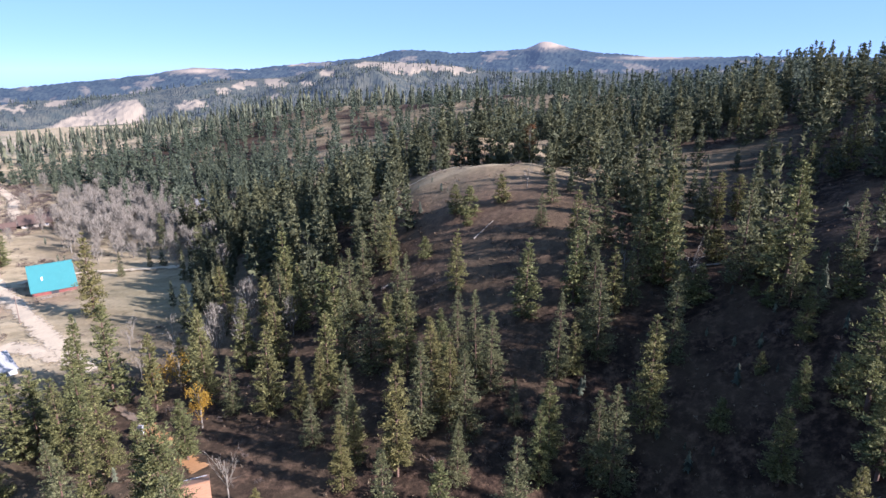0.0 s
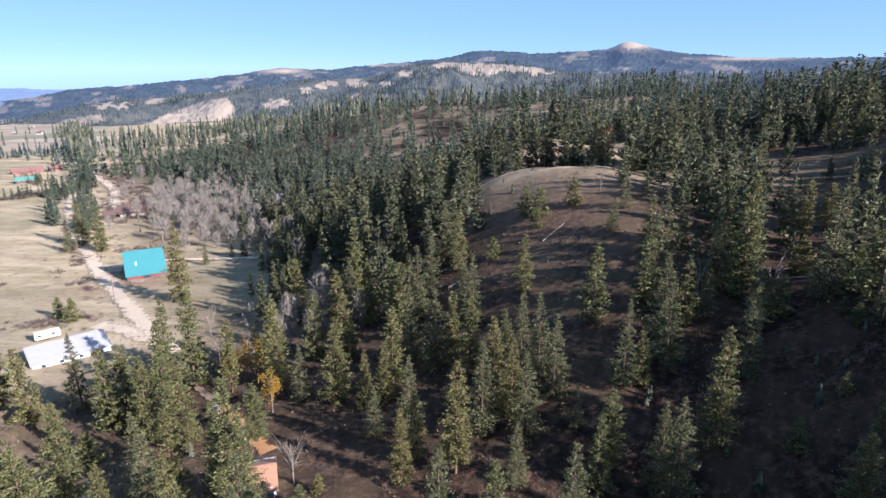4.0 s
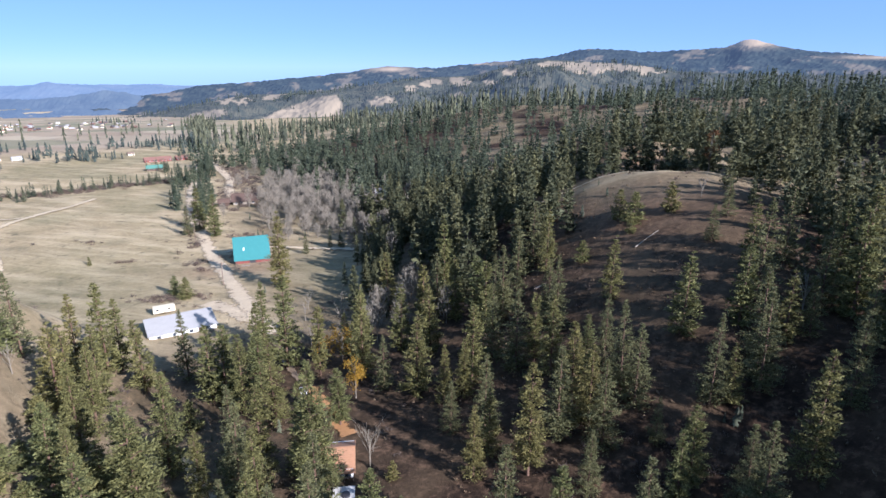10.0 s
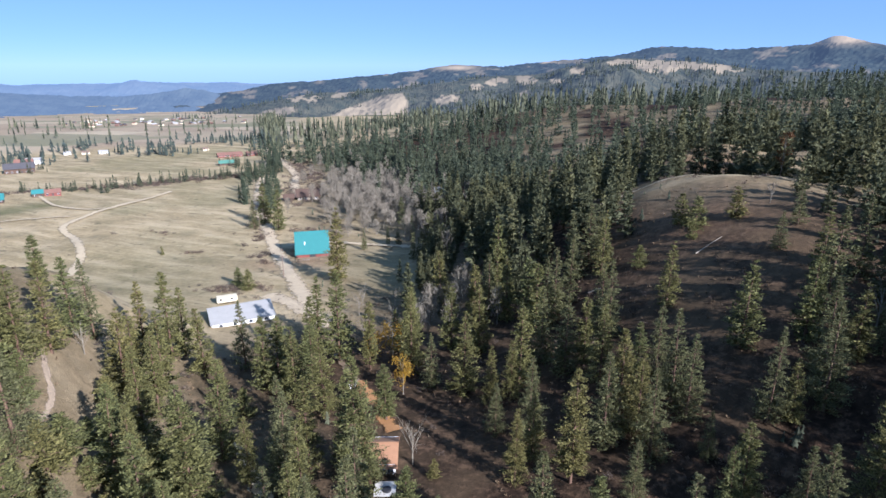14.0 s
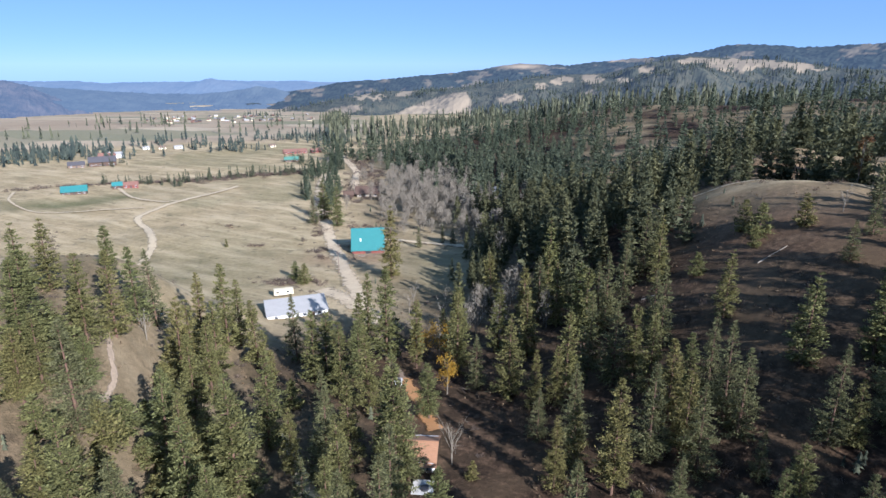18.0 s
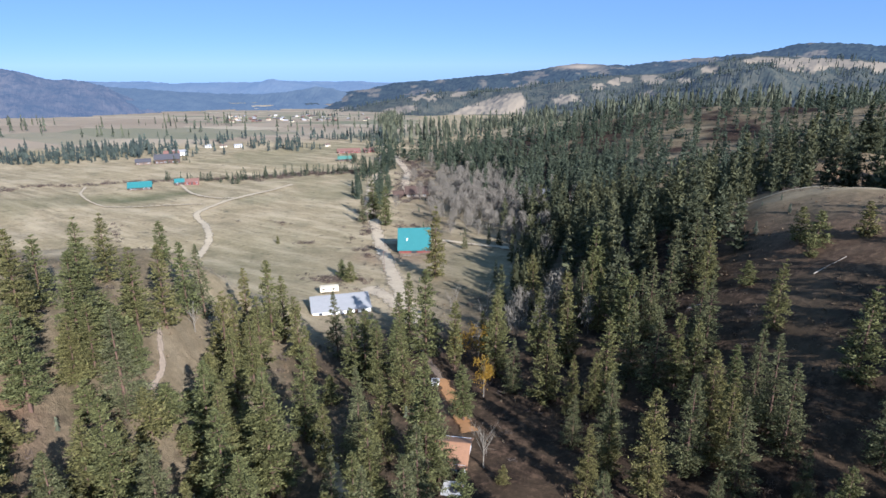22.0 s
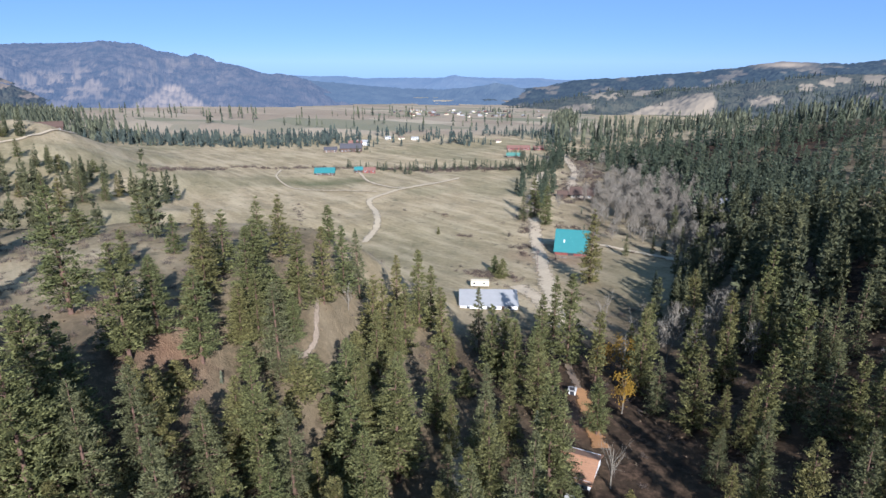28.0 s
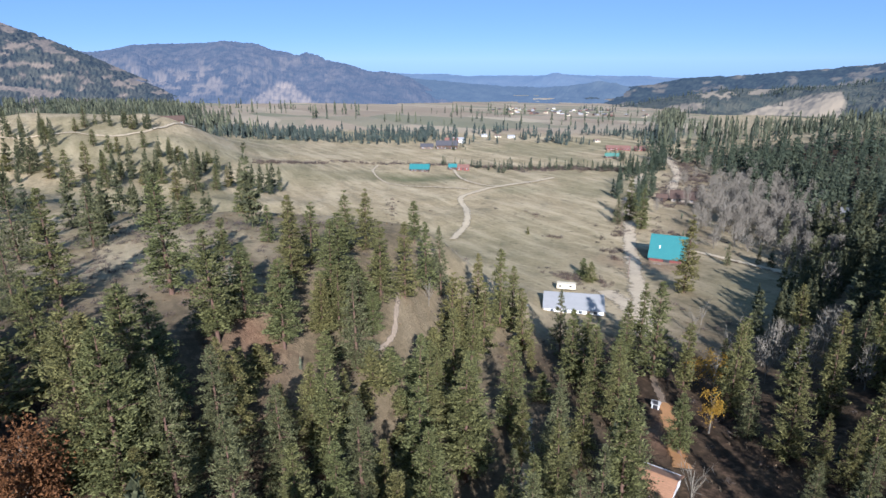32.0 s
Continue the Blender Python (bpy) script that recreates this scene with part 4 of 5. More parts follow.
far_shapes = [whorl_tree(rng, 4, 5, rng.uniform(0.13, 0.18), 0.08) for _ in range(10)]
# out of view: added for the shade these trees cast
m = rest & (pr < 310) & ~shown
wood("lower_wood", "unseen pine wood added below and behind the viewpoint to cast shade", np.stack([px[m], py[m], on_ground(px[m], py[m]) - 0.2, ph[m]], 1), mid_shapes, SLOPE_NEEDLES, 7)
m2 = rest & (pr >= 310)
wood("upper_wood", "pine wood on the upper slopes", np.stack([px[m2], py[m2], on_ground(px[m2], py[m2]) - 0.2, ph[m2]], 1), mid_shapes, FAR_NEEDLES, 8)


def belt_chance(x, y):
    s, w = valley(x, y)
    u = s - 0.33 * (w + 60)
    return step(u, 612, 640) * (1 - step(u, 690, 800)) * (1 - step(w, 0, 40)) * (0.08 + 0.92 * step(fbm(x / 55, y / 55, 4, 5), -0.06, 0.08))


def far_chance(x, y):
    s, w = valley(x, y)
    r = np.hypot(x, y)
    patches = fbm(x / 70, y / 70, 4, 21)
    c = step(w, 22, 46) * (0.24 + 0.46 * step(0.05 - patches, 0, 0.12)) * (1 - step(s, 860, 950))
    c = c * (w < crest_line(s)[0] + 130)
    edge = bump(w, 0 * w, 12, 0, 16, 1) * step(s, 420, 520) * 0.5
    left = step(-x, 590, 680) * (1 - step(y, 150, 190)) * step(fbm(x / 70, y / 70, 3, 15), -0.15, 0.0) * 0.7
    plain_trees = 0.05 * step(-w, 0, 50) * step(s, 760, 800) * step(fbm(x / 90, y / 90, 3, 25), 0.04, 0.12)
    return np.maximum.reduce([c, edge, left, plain_trees]) * in_sight(x, y) * (r < 1500)


fx, fy = scatter(rng, -1450, 1150, -120, 1480, 7.6, far_chance)
out = ~((fx > -460) & (fx < 330) & (fy < 420) & (fy > -100))
fx, fy = fx[out], fy[out]
fr = np.hypot(fx, fy)
for name, lo, hi, shapes in (("middle_wood", 0, 620, mid_shapes), ("far_wood", 620, 1600, far_shapes)):
    k = (fr >= lo) & (fr < hi)
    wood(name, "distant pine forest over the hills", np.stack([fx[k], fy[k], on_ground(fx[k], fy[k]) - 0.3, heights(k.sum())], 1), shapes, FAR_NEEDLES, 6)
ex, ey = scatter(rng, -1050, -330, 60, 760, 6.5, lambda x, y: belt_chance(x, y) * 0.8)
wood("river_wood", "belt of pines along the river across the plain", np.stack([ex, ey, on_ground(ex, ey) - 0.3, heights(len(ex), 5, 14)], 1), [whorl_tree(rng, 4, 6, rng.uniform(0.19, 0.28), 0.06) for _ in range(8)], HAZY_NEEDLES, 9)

# pines on the bald hills beyond, in drifts
co = np.empty(len(MID_HILLS.data.vertices) * 3, np.float32)
MID_HILLS.data.vertices.foreach_get("co", co)
co = co.reshape(-1, 96, 3)
ia, iv = rng.integers(0, len(co) - 1, 17000), rng.integers(1, 95, 17000)
fa, fv = rng.random((17000, 1)), rng.random((17000, 1))
tp = (co[ia, iv] * (1 - fa) + co[ia + 1, iv] * fa) * (1 - fv) + (co[ia, iv + 1] * (1 - fa) + co[ia + 1, iv + 1] * fa) * fv
ta, te = np.degrees(np.arctan2(-tp[:, 0], tp[:, 1])), np.degrees(np.arctan2(tp[:, 2] - EYE, np.hypot(tp[:, 0], tp[:, 1])))
keep = rng.random(17000) < (1.0 - 0.86 * mid_bald(ta, te, tp[:, 0], tp[:, 1])) * step(fbm(tp[:, 0] / 130, tp[:, 1] / 130, 3, 88), -0.12, 0.08)
tp = tp[keep]
tiny_shapes = [whorl_tree(rng, 2, 4, 0.17, 0.05) for _ in range(6)]
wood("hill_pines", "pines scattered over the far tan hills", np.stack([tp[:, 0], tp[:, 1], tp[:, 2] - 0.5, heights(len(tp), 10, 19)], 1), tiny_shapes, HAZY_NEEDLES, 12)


# ---- leafless trees and brush ----
def bare_arrays(seed, height, twigs, fan):
    """A leafless broadleaf: stem, limbs that fork upwards, and many fine twigs."""
    r = np.random.default_rng(seed)
    pieces, quads = [rings([(0, 0, 0), (0.1, 0, height * 0.35), (0.05, 0.1, height * 0.7)], [height * 0.014, height * 0.010, height * 0.004], 4)], []
    for k in range(9):
        a, z0 = r.uniform(0, 6.28), height * r.uniform(0.15, 0.55)
        ln = height * r.uniform(0.3, 0.5)
        d = np.array([math.cos(a) * fan, math.sin(a) * fan, 0.9])
        root = np.array([0.05, 0.05, z0])
        tip = root + d * ln
        pieces.append(rings([root, root + d * ln * 0.5 + r.normal(0, 0.1, 3), tip], [height * 0.006, height * 0.004, height * 0.0015], 3))
        for j in range(twigs):
            p = root + d * ln * r.uniform(0.25, 1.0)
            e = np.array([math.cos(a) * fan, math.sin(a) * fan, 0.8]) + r.normal(0, 0.45, 3)
            e /= np.linalg.norm(e)
            s = np.cross(e, r.normal(0, 1, 3))
            s *= height * 0.0028 / np.linalg.norm(s)
            q = p + e * height * r.uniform(0.07, 0.17)
            quads.append((np.array([p - s, p + s, q + s * 0.3, q - s * 0.3]), np.array([(0, 1, 2, 3)])))
    return joined(pieces + quads)


grey = [bare_arrays(300 + k, 14.0, 12, 0.45) for k in range(4)]
grey_meshes = []
for v, f in grey:
    ob = mesh_object("bare_tree", v, f, GREY_BARK)
    grey_meshes.append(ob.data)
    bpy.data.objects.remove(ob)


def bare_tree(x, y, height, label="leafless pale grey cottonwood beside the creek"):
    q = float(hash2(np.float64(x), np.float64(y), 2))
    t = new("bare_tree", grey_meshes[int(q * 4)])
    g = height / 14
    t.matrix_world = pose(x, y, float(on_ground(x, y)) - 0.2, 0, 0, 360 * q) @ Matrix.Diagonal((g, g, g, 1))
    return tagged(t, label, "tree", "bare trees")


for x, y, hgt in ((-34.9, 81.4, 11.5), (-106, 69, 8), (-103, 72, 7.5), (-72, 128, 9), (-66, 131, 8), (-60, 126, 10), (-75, 134, 8), (-84, 146, 9), (-69, 140, 10), (-56, 135, 9), (-88, 155, 9), (-78, 158, 8), (-61, 147, 10)):
    bare_tree(x, y, hgt)


def thicket_tree(seed):
    """A slim leafless tree of height 1: a stem and a broom of fine twigs."""
    r = np.random.default_rng(seed)
    n = 300
    a, z = r.uniform(0, 6.28, n), 0.25 + 0.72 * r.random(n) ** 0.8
    out = r.uniform(0.02, 0.26, n) * (0.35 + 0.65 * np.sin(np.clip(z, 0, 1) * 3.0))
    c = np.stack([np.cos(a) * out, np.sin(a) * out, z], 1)
    tv, tf = twigs(r, c, np.stack([np.cos(a) * 0.35, np.sin(a) * 0.35, np.full(n, 0.7)], 1), 0.17, 0.04)
    sv, sf = rings([(0, 0, 0), (0.01, 0.01, 0.8)], [0.016, 0.004], 3)
    return joined([(tv, tf), (sv, np.concatenate([sf[:, :3], sf[:, [0, 2, 3]]]))])


def cotton_chance(x, y):
    s, w = valley(x, y)
    c = bump(s, w, 345, 66, 78, 24) * 0.85 + bump(s, w, 160, 48, 30, 12) * 0.2
    return np.clip(c, 0, 0.85) * (1 - bump(x, y, -134, 229, 30, 8)) * yards(x, y) * step(road_line(x, y), 8, 16)


cx, cy = scatter(rng, -340, 20, 110, 480, 4.5, cotton_chance)
wood("cottonwood_grove", "grove of leafless grey cottonwoods along the creek", np.stack([cx, cy, on_ground(cx, cy) - 0.2, heights(len(cx), 8, 13)], 1), [thicket_tree(320 + k) for k in range(6)], GREY_BARK, 14)


def brush_shape(seed):
    r = np.random.default_rng(seed)
    n = 60
    d = r.normal(0, 1, (n, 3))
    d[:, 2] = np.abs(d[:, 2]) * 0.8 + 0.15
    d /= np.linalg.norm(d, axis=1, keepdims=True)
    return twigs(r, d * r.uniform(0.3, 0.9, (n, 1)) * [1, 1, 0.8], d, 0.45)


brush_shapes = [brush_shape(400 + k) for k in range(5)]


def brush_chance(x, y):
    s, w = valley(x, y)
    n = step(fbm(x / 22, y / 22, 3, 33), 0.02, 0.12)
    c = 0.55 * n * litter_mask(x, y)
    c = np.maximum(c, 0.5 * n * bump(s, w, 260, 10, 130, 9))
    c = np.maximum(c, 0.7 * (bump(x, y, -137, 150, 9, 6) + bump(x, y, -180, 214, 6, 9) + bump(x, y, -150, 28, 26, 14)))
    c = np.maximum(c, 0.3 * (0.3 + n) * (1 - step(s, 150, 200)) * step(-w, 40, 80))
    c = np.maximum(c, 0.007 * field_mask(x, y))
    c = np.maximum(c, 0.65 * (0.25 + n) * bump(x, y, -165, 28, 95, 52))
    c = np.maximum(c, np.clip(1.2 * (0.5 + n) * (bump(x, y, -118, 0, 30, 16) + bump(x, y, -158, -8, 26, 14) + 0.7 * bump(x, y, -205, 2, 26, 14)), 0, 0.95))
    c = np.maximum(c, 0.6 * (0.3 + n) * bump(s, w, 300, 40, 60, 16))
    c = np.maximum(c, 0.55 * (0.35 + n) * np.clip(bump(x, y, -128, 22, 34, 24) + bump(x, y, -112, 48, 18, 16) + bump(x, y, -170, 30, 30, 16), 0, 1))
    return c * (np.hypot(x, y) < 330) * in_sight(x, y) * step(road_line(x, y), 4, 7) * yards(x, y)


bx, by = scatter(rng, -330, 190, -40, 330, 3.4, brush_chance)
wood("brush", "leafless brown and purple brush on the slopes", np.stack([bx, by, on_ground(bx, by) - 0.1, heights(len(bx), 0.7, 1.9)], 1), brush_shapes, BRUSH, 15)
hx, hy = scatter(rng, -200, 110, 10, 190, 1.9, lambda x, y: 0.55 * step(fbm(x / 14, y / 14, 3, 43), -0.1, 0.08) * np.maximum(litter_mask(x, y), knoll_mask(x, y)) * (np.hypot(x, y) < 190) * in_sight(x, y) * step(road_line(x, y), 2.5, 4) * yards(x, y))


def tussock(seed):
    r = np.random.default_rng(seed)
    a = r.uniform(0, 6.28, 7)
    d = np.stack([np.cos(a) * 0.7, np.sin(a) * 0.7, r.uniform(0.5, 1.2, 7)], 1)
    return tufts(r, d * 0.25, d, np.full(7, 0.7), 1)


wood("dry_tussocks", "tussocks of dry grass and dead twigs on the forest floor", np.stack([hx, hy, on_ground(hx, hy) - 0.05, heights(len(hx), 0.25, 0.8)], 1), [tussock(k) for k in range(4)], STRAW, 17)
gx, gy = scatter(rng, -330, 190, 20, 330, 4.2, lambda x, y: 0.25 * step(fbm(x / 30, y / 30, 3, 53), 0.0, 0.1) * litter_mask(x, y) * (1 - field_mask(x, y)) * step(road_line(x, y), 4, 7) * yards(x, y) * in_sight(x, y))
wood("saplings", "small green pine saplings under the trees", np.stack([gx, gy, on_ground(gx, gy) - 0.1, heights(len(gx), 1.2, 4.0)], 1), [whorl_tree(rng, 5, 6, 0.26, 0.02) for _ in range(6)], FAR_NEEDLES, 16)


def leafy_tree(name, x, y, height, wide, mat, seed, label, limb_count=18, leaves=40):
    """A small broadleaf in autumn colour: stem, limbs and a loose crown of leaf fans."""
    r = np.random.default_rng(seed)
    base = new(name)
    base.matrix_world = pose(x, y, float(on_ground(x, y)) - 0.1)
    limbs, cs = [rings([(0, 0, 0), (0.1, 0, height * 0.5), (0, 0.1, height * 0.9)], [0.16, 0.1, 0.03], 5)], []
    for k in range(limb_count):
        a, z = r.uniform(0, 6.28), height * r.uniform(0.2, 0.85)
        tip = np.array([math.cos(a) * wide * r.uniform(0.5, 1), math.sin(a) * wide * r.uniform(0.5, 1), z + height * 0.15])
        limbs.append(rings([(0, 0, z * 0.8), tip * [0.5, 0.5, 1], tip], [0.05, 0.03, 0.01], 3))
        cs.append(tip + r.normal(0, 0.26 * wide, (leaves, 3)))
    v, f = joined(limbs)
    mesh_object("trunk", v, f, GREY_BARK, base)
    cs = np.concatenate(cs)
    v, f = tufts(r, cs, r.normal(0, 1, cs.shape), np.full(len(cs), 0.3), 3)
    mesh_object("crown", v, f, mat, base)
    return tagged(base, label, "tree")


leafy_tree("golden_tree", -60, 122, 9, 2.6, GOLD_LEAVES, 1, "small aspen with bright yellow autumn leaves")
leafy_tree("golden_tree", -48.4, 104.6, 9, 1.9, GOLD_LEAVES, 2, "narrow aspen with golden autumn leaves by the creek")
leafy_tree("golden_tree", -63.5, 119, 7, 2.0, GOLD_LEAVES, 5, "yellow autumn aspen among bare trees")
leafy_tree("rust_tree", -50.5, -2.6, 9.5, 3.0, RUST_NEEDLES, 3, "rust-brown tree with dry leaves", 44, 90)
leafy_tree("rust_tree", 30, 208, 15, 1.8, RUST_NEEDLES, 4, "dead rust-coloured pine on the ridge")


# ---- roads and tracks ----
def smooth_line(points, n=8):
    """A soft curve through plan points."""
    p = np.array(points, float)
    p = np.vstack([2 * p[0] - p[1], p, 2 * p[-1] - p[-2]])
    res = []
    for i in range(1, len(p) - 2):
        for t in np.arange(n) / n:
            a, b, c, d = p[i - 1], p[i], p[i + 1], p[i + 2]
            res.append(0.5 * (2 * b + (c - a) * t + (2 * a - 5 * b + 4 * c - d) * t * t + (3 * b - a - 3 * c + d) * t ** 3))
    return np.array(res + [p[-2]])


def road(name, label, points, width, lift=0.12, mat=None, ruts=True):
    """A ribbon laid on the ground, with uneven edges, shallow wheel ruts and a crown between."""
    line = smooth_line(points, 10)
    d = np.gradient(line, axis=0)
    nrm = np.stack([-d[:, 1], d[:, 0]], 1) / np.linalg.norm(d, axis=1, keepdims=True)
    across = np.linspace(-0.5, 0.5, 9)
    edge = 1 + 0.35 * fbm(line[:, 0] / 6, line[:, 1] / 6, 3, 70)[:, None] * (np.abs(across) > 0.3)
    pts = line[:, None] + nrm[:, None] * (across * width * 1.35 * edge)[..., None]
    dip = np.where(np.isin(np.arange(9), (2, 6)), -0.05, 0.02) if ruts else np.zeros(9)
    far = np.hypot(line[:, 0], line[:, 1])[:, None]
    z = on_ground(pts[..., 0], pts[..., 1]) + lift + dip + far * 0.0012 - np.where(np.abs(across) > 0.45, 0.1, 0)
    n = len(line)
    idx = np.arange(n * 9).reshape(n, 9)
    q = np.stack([idx[:-1, :-1], idx[1:, :-1], idx[1:, 1:], idx[:-1, 1:]], -1).reshape(-1, 4)[:, ::-1]
    ob = mesh_object(name, np.concatenate([pts, z[..., None]], -1).reshape(-1, 3), q, mat or DIRT, smooth=True)
    at = ob.data.attributes.new("verge", "FLOAT", "POINT")
    at.data.foreach_set("value", np.tile(np.abs(across) * 2, n).astype(np.float32))
    worn_edges(mat or DIRT)
    return tagged(ob, label, "road", kind="structure")


def worn_edges(mat):
    """Lets the bare dirt of a track break up into the grass along its verges."""
    nt = mat.node_tree
    if nt.nodes.get("worn"):
        return
    alpha = math_of(nt, "ADD", attribute(nt, "verge"), math_of(nt, "MULTIPLY", math_of(nt, "SUBTRACT", noise_of(nt, 0.45, 4, 0.7), 0.5), 2.4))
    ms = nt.nodes.new("ShaderNodeMixShader")
    ms.name = "worn"
    nt.links.new(ramp(nt, alpha, [(0.55, (0, 0, 0)), (0.95, (1, 1, 1))]), ms.inputs[0])
    nt.links.new(nt.nodes["Principled BSDF"].outputs[0], ms.inputs[1])
    nt.links.new(nt.nodes.new("ShaderNodeBsdfTransparent").outputs[0], ms.inputs[2])
    nt.links.new(ms.outputs[0], nt.nodes["Material Output"].inputs[0])


PALE = plain("pale_track", (0.47, 0.375, 0.24), 0.95, 0, 0.2, 0.2, 0.03)
road("road", "pale dirt county road with wheel ruts", ROAD, 5.4, 0.15)
road("road_drive", "narrow drive strewn with orange needles", DRIVE[:3] + [(-61, 106.5)], 2.8, 0.12, plain("needle_drive", (0.38, 0.19, 0.07), 0.95, 0, 0.4, 0.3, 0.03))
road("road_upper_drive", "narrow brown earth drive under the pines", [(-61, 106.5), (-64, 109)] + DRIVE[3:], 1.7, 0.12, plain("drive_earth", (0.2, 0.14, 0.09), 0.95, 0, 0.4, 0.3, 0.03))
road("road_branch", "dirt side road along the creek", [(-371, 474), (-338, 440), (-300, 402), (-273, 373), (-247, 336), (-222, 306)], 6.0, 0.15)
road("road_yard", "dirt yard in front of the shed", [(-97, 141), (-106, 146), (-116, 150), (-124, 152)], 6.0, 0.1)
road("road_track", "narrow dirt track over the meadow behind the barn", [(-163, 215), (-150, 226), (-134, 230), (-118, 231), (-106, 228)], 3.0, 0.12, PALE)
road("road_trail", "bare dirt trail down the wooded slope", [(-108, 68), (-101, 63), (-96, 60), (-91, 57), (-87, 53), (-84, 48)], 0.9, 0.12, plain("trail_dirt", (0.31, 0.235, 0.16), 0.95, 0, 0.3, 0.3, 0.03))
road("road_lane", "gravel lane between the pines", [(-70, 76), (-61, 69), (-54, 64), (-47, 60), (-40, 54), (-30, 46)], 2.4, 0.12, PALE)
road("road_field", "worn two-track across the dry meadow", [(-214, 146), (-222, 154), (-235, 167), (-262, 184), (-288, 197), (-301, 225), (-306, 250), (-312, 290)], 3.4, 0.12, PALE)
road("road_farm", "curving farm drive", [(-306, 236), (-314, 229), (-338, 229), (-369, 242), (-380, 246)], 2.2, 0.12, PALE)
road("road_meadow", "thin track across the meadow", [(-421, 202), (-392, 185), (-353, 176), (-340, 181), (-320, 200), (-306, 214)], 1.6, 0.12, PALE)
road("road_left", "pale track over the grassy hill", [(-500, 84), (-470, 74), (-455, 62), (-438, 50), (-424, 38), (-414, 20), (-420, -10), (-425, -40)], 2.0, 0.15, DIRT)
road("road_knoll", "pale path over the knoll", [(-24, 196), (-10, 201), (4, 203), (20, 206), (40, 214)], 1.6, 0.12, PALE)

# ---- building materials ----
TEAL = plain("teal_metal_roof", (0.04, 0.18, 0.178), 0.45, 0.0, 0.5, 0.10)
RED = plain("red_boards", (0.2, 0.06, 0.048), 0.85, 0, 0.8, 0.35, 0.01)
STEEL = plain("grey_metal_roof", (0.335, 0.325, 0.31), 0.75, 0.0, 0.4, 0.12)
WHITE = plain("white_siding", (0.72, 0.72, 0.70), 0.6, 0, 1.0, 0.08)
CREAM = plain("cream_panel", (0.66, 0.57, 0.40), 0.6, 0, 0.8, 0.1)
BROWN = plain("brown_logs", (0.09, 0.054, 0.038), 0.85, 0, 1.0, 0.3, 0.02)
RUST_ROOF = plain("tan_shingles", (0.33, 0.175, 0.095), 0.85, 0, 0.9, 0.2, 0.01)
DARK_ROOF = plain("dark_roof", (0.075, 0.07, 0.075), 0.7, 0, 0.8, 0.25)
RED_ROOF = plain("red_roof", (0.21, 0.105, 0.078), 0.6, 0, 0.5, 0.2)
GREY_WOOD = plain("weathered_rails", (0.17, 0.12, 0.09), 0.9, 0, 1.5, 0.3)
PALE_WOOD = plain("bleached_log", (0.3, 0.255, 0.2), 0.9, 0, 1.5, 0.2)
CONCRETE = plain("pale_concrete", (0.5, 0.48, 0.45), 0.9, 0, 0.7, 0.15)
DARK = plain("dark_opening", (0.03, 0.03, 0.035), 0.5, 0, 1, 0.1)
GLASS = plain("window_glass", (0.05, 0.06, 0.075), 0.08, 0, 1, 0.1)


def slab(bm, a, b, c, d, thick):
    """A flat plate between four corners, with thickness downwards along its normal."""
    a, b, c, d = map(Vector, (a, b, c, d))
    n = (b - a).cross(d - a).normalized() * thick
    top = [bm.verts.new(p) for p in (a, b, c, d)]
    low = [bm.verts.new(p - n) for p in (a, b, c, d)]
    bm.faces.new(top)
    bm.faces.new(low[::-1])
    for i in range(4):
        bm.faces.new((top[i], low[i], low[(i + 1) % 4], top[(i + 1) % 4]))
    return bm


def gable_walls(bm, x0, x1, y0, y1, h, ridge_y, ridge_h, t=0.2):
    """Four walls, the two ends rising to the ridge, with thickness."""
    box(bm, x0, x1, y0, y0 + t, 0, h)
    box(bm, x0, x1, y1 - t, y1, 0, h)
    for xa, xb in ((x0, x0 + t), (x1 - t, x1)):
        prof = [(y0 + t, 0), (y1 - t, 0), (y1 - t, h), (ridge_y, ridge_h), (y0 + t, h)]
        f = [bm.verts.new((xa, y, z)) for y, z in prof]
        g = [bm.verts.new((xb, y, z)) for y, z in prof]
        bm.faces.new(f[::-1])
        bm.faces.new(g)
        for i in range(5):
            bm.faces.new((f[i], f[(i + 1) % 5], g[(i + 1) % 5], g[i]))
    return bm


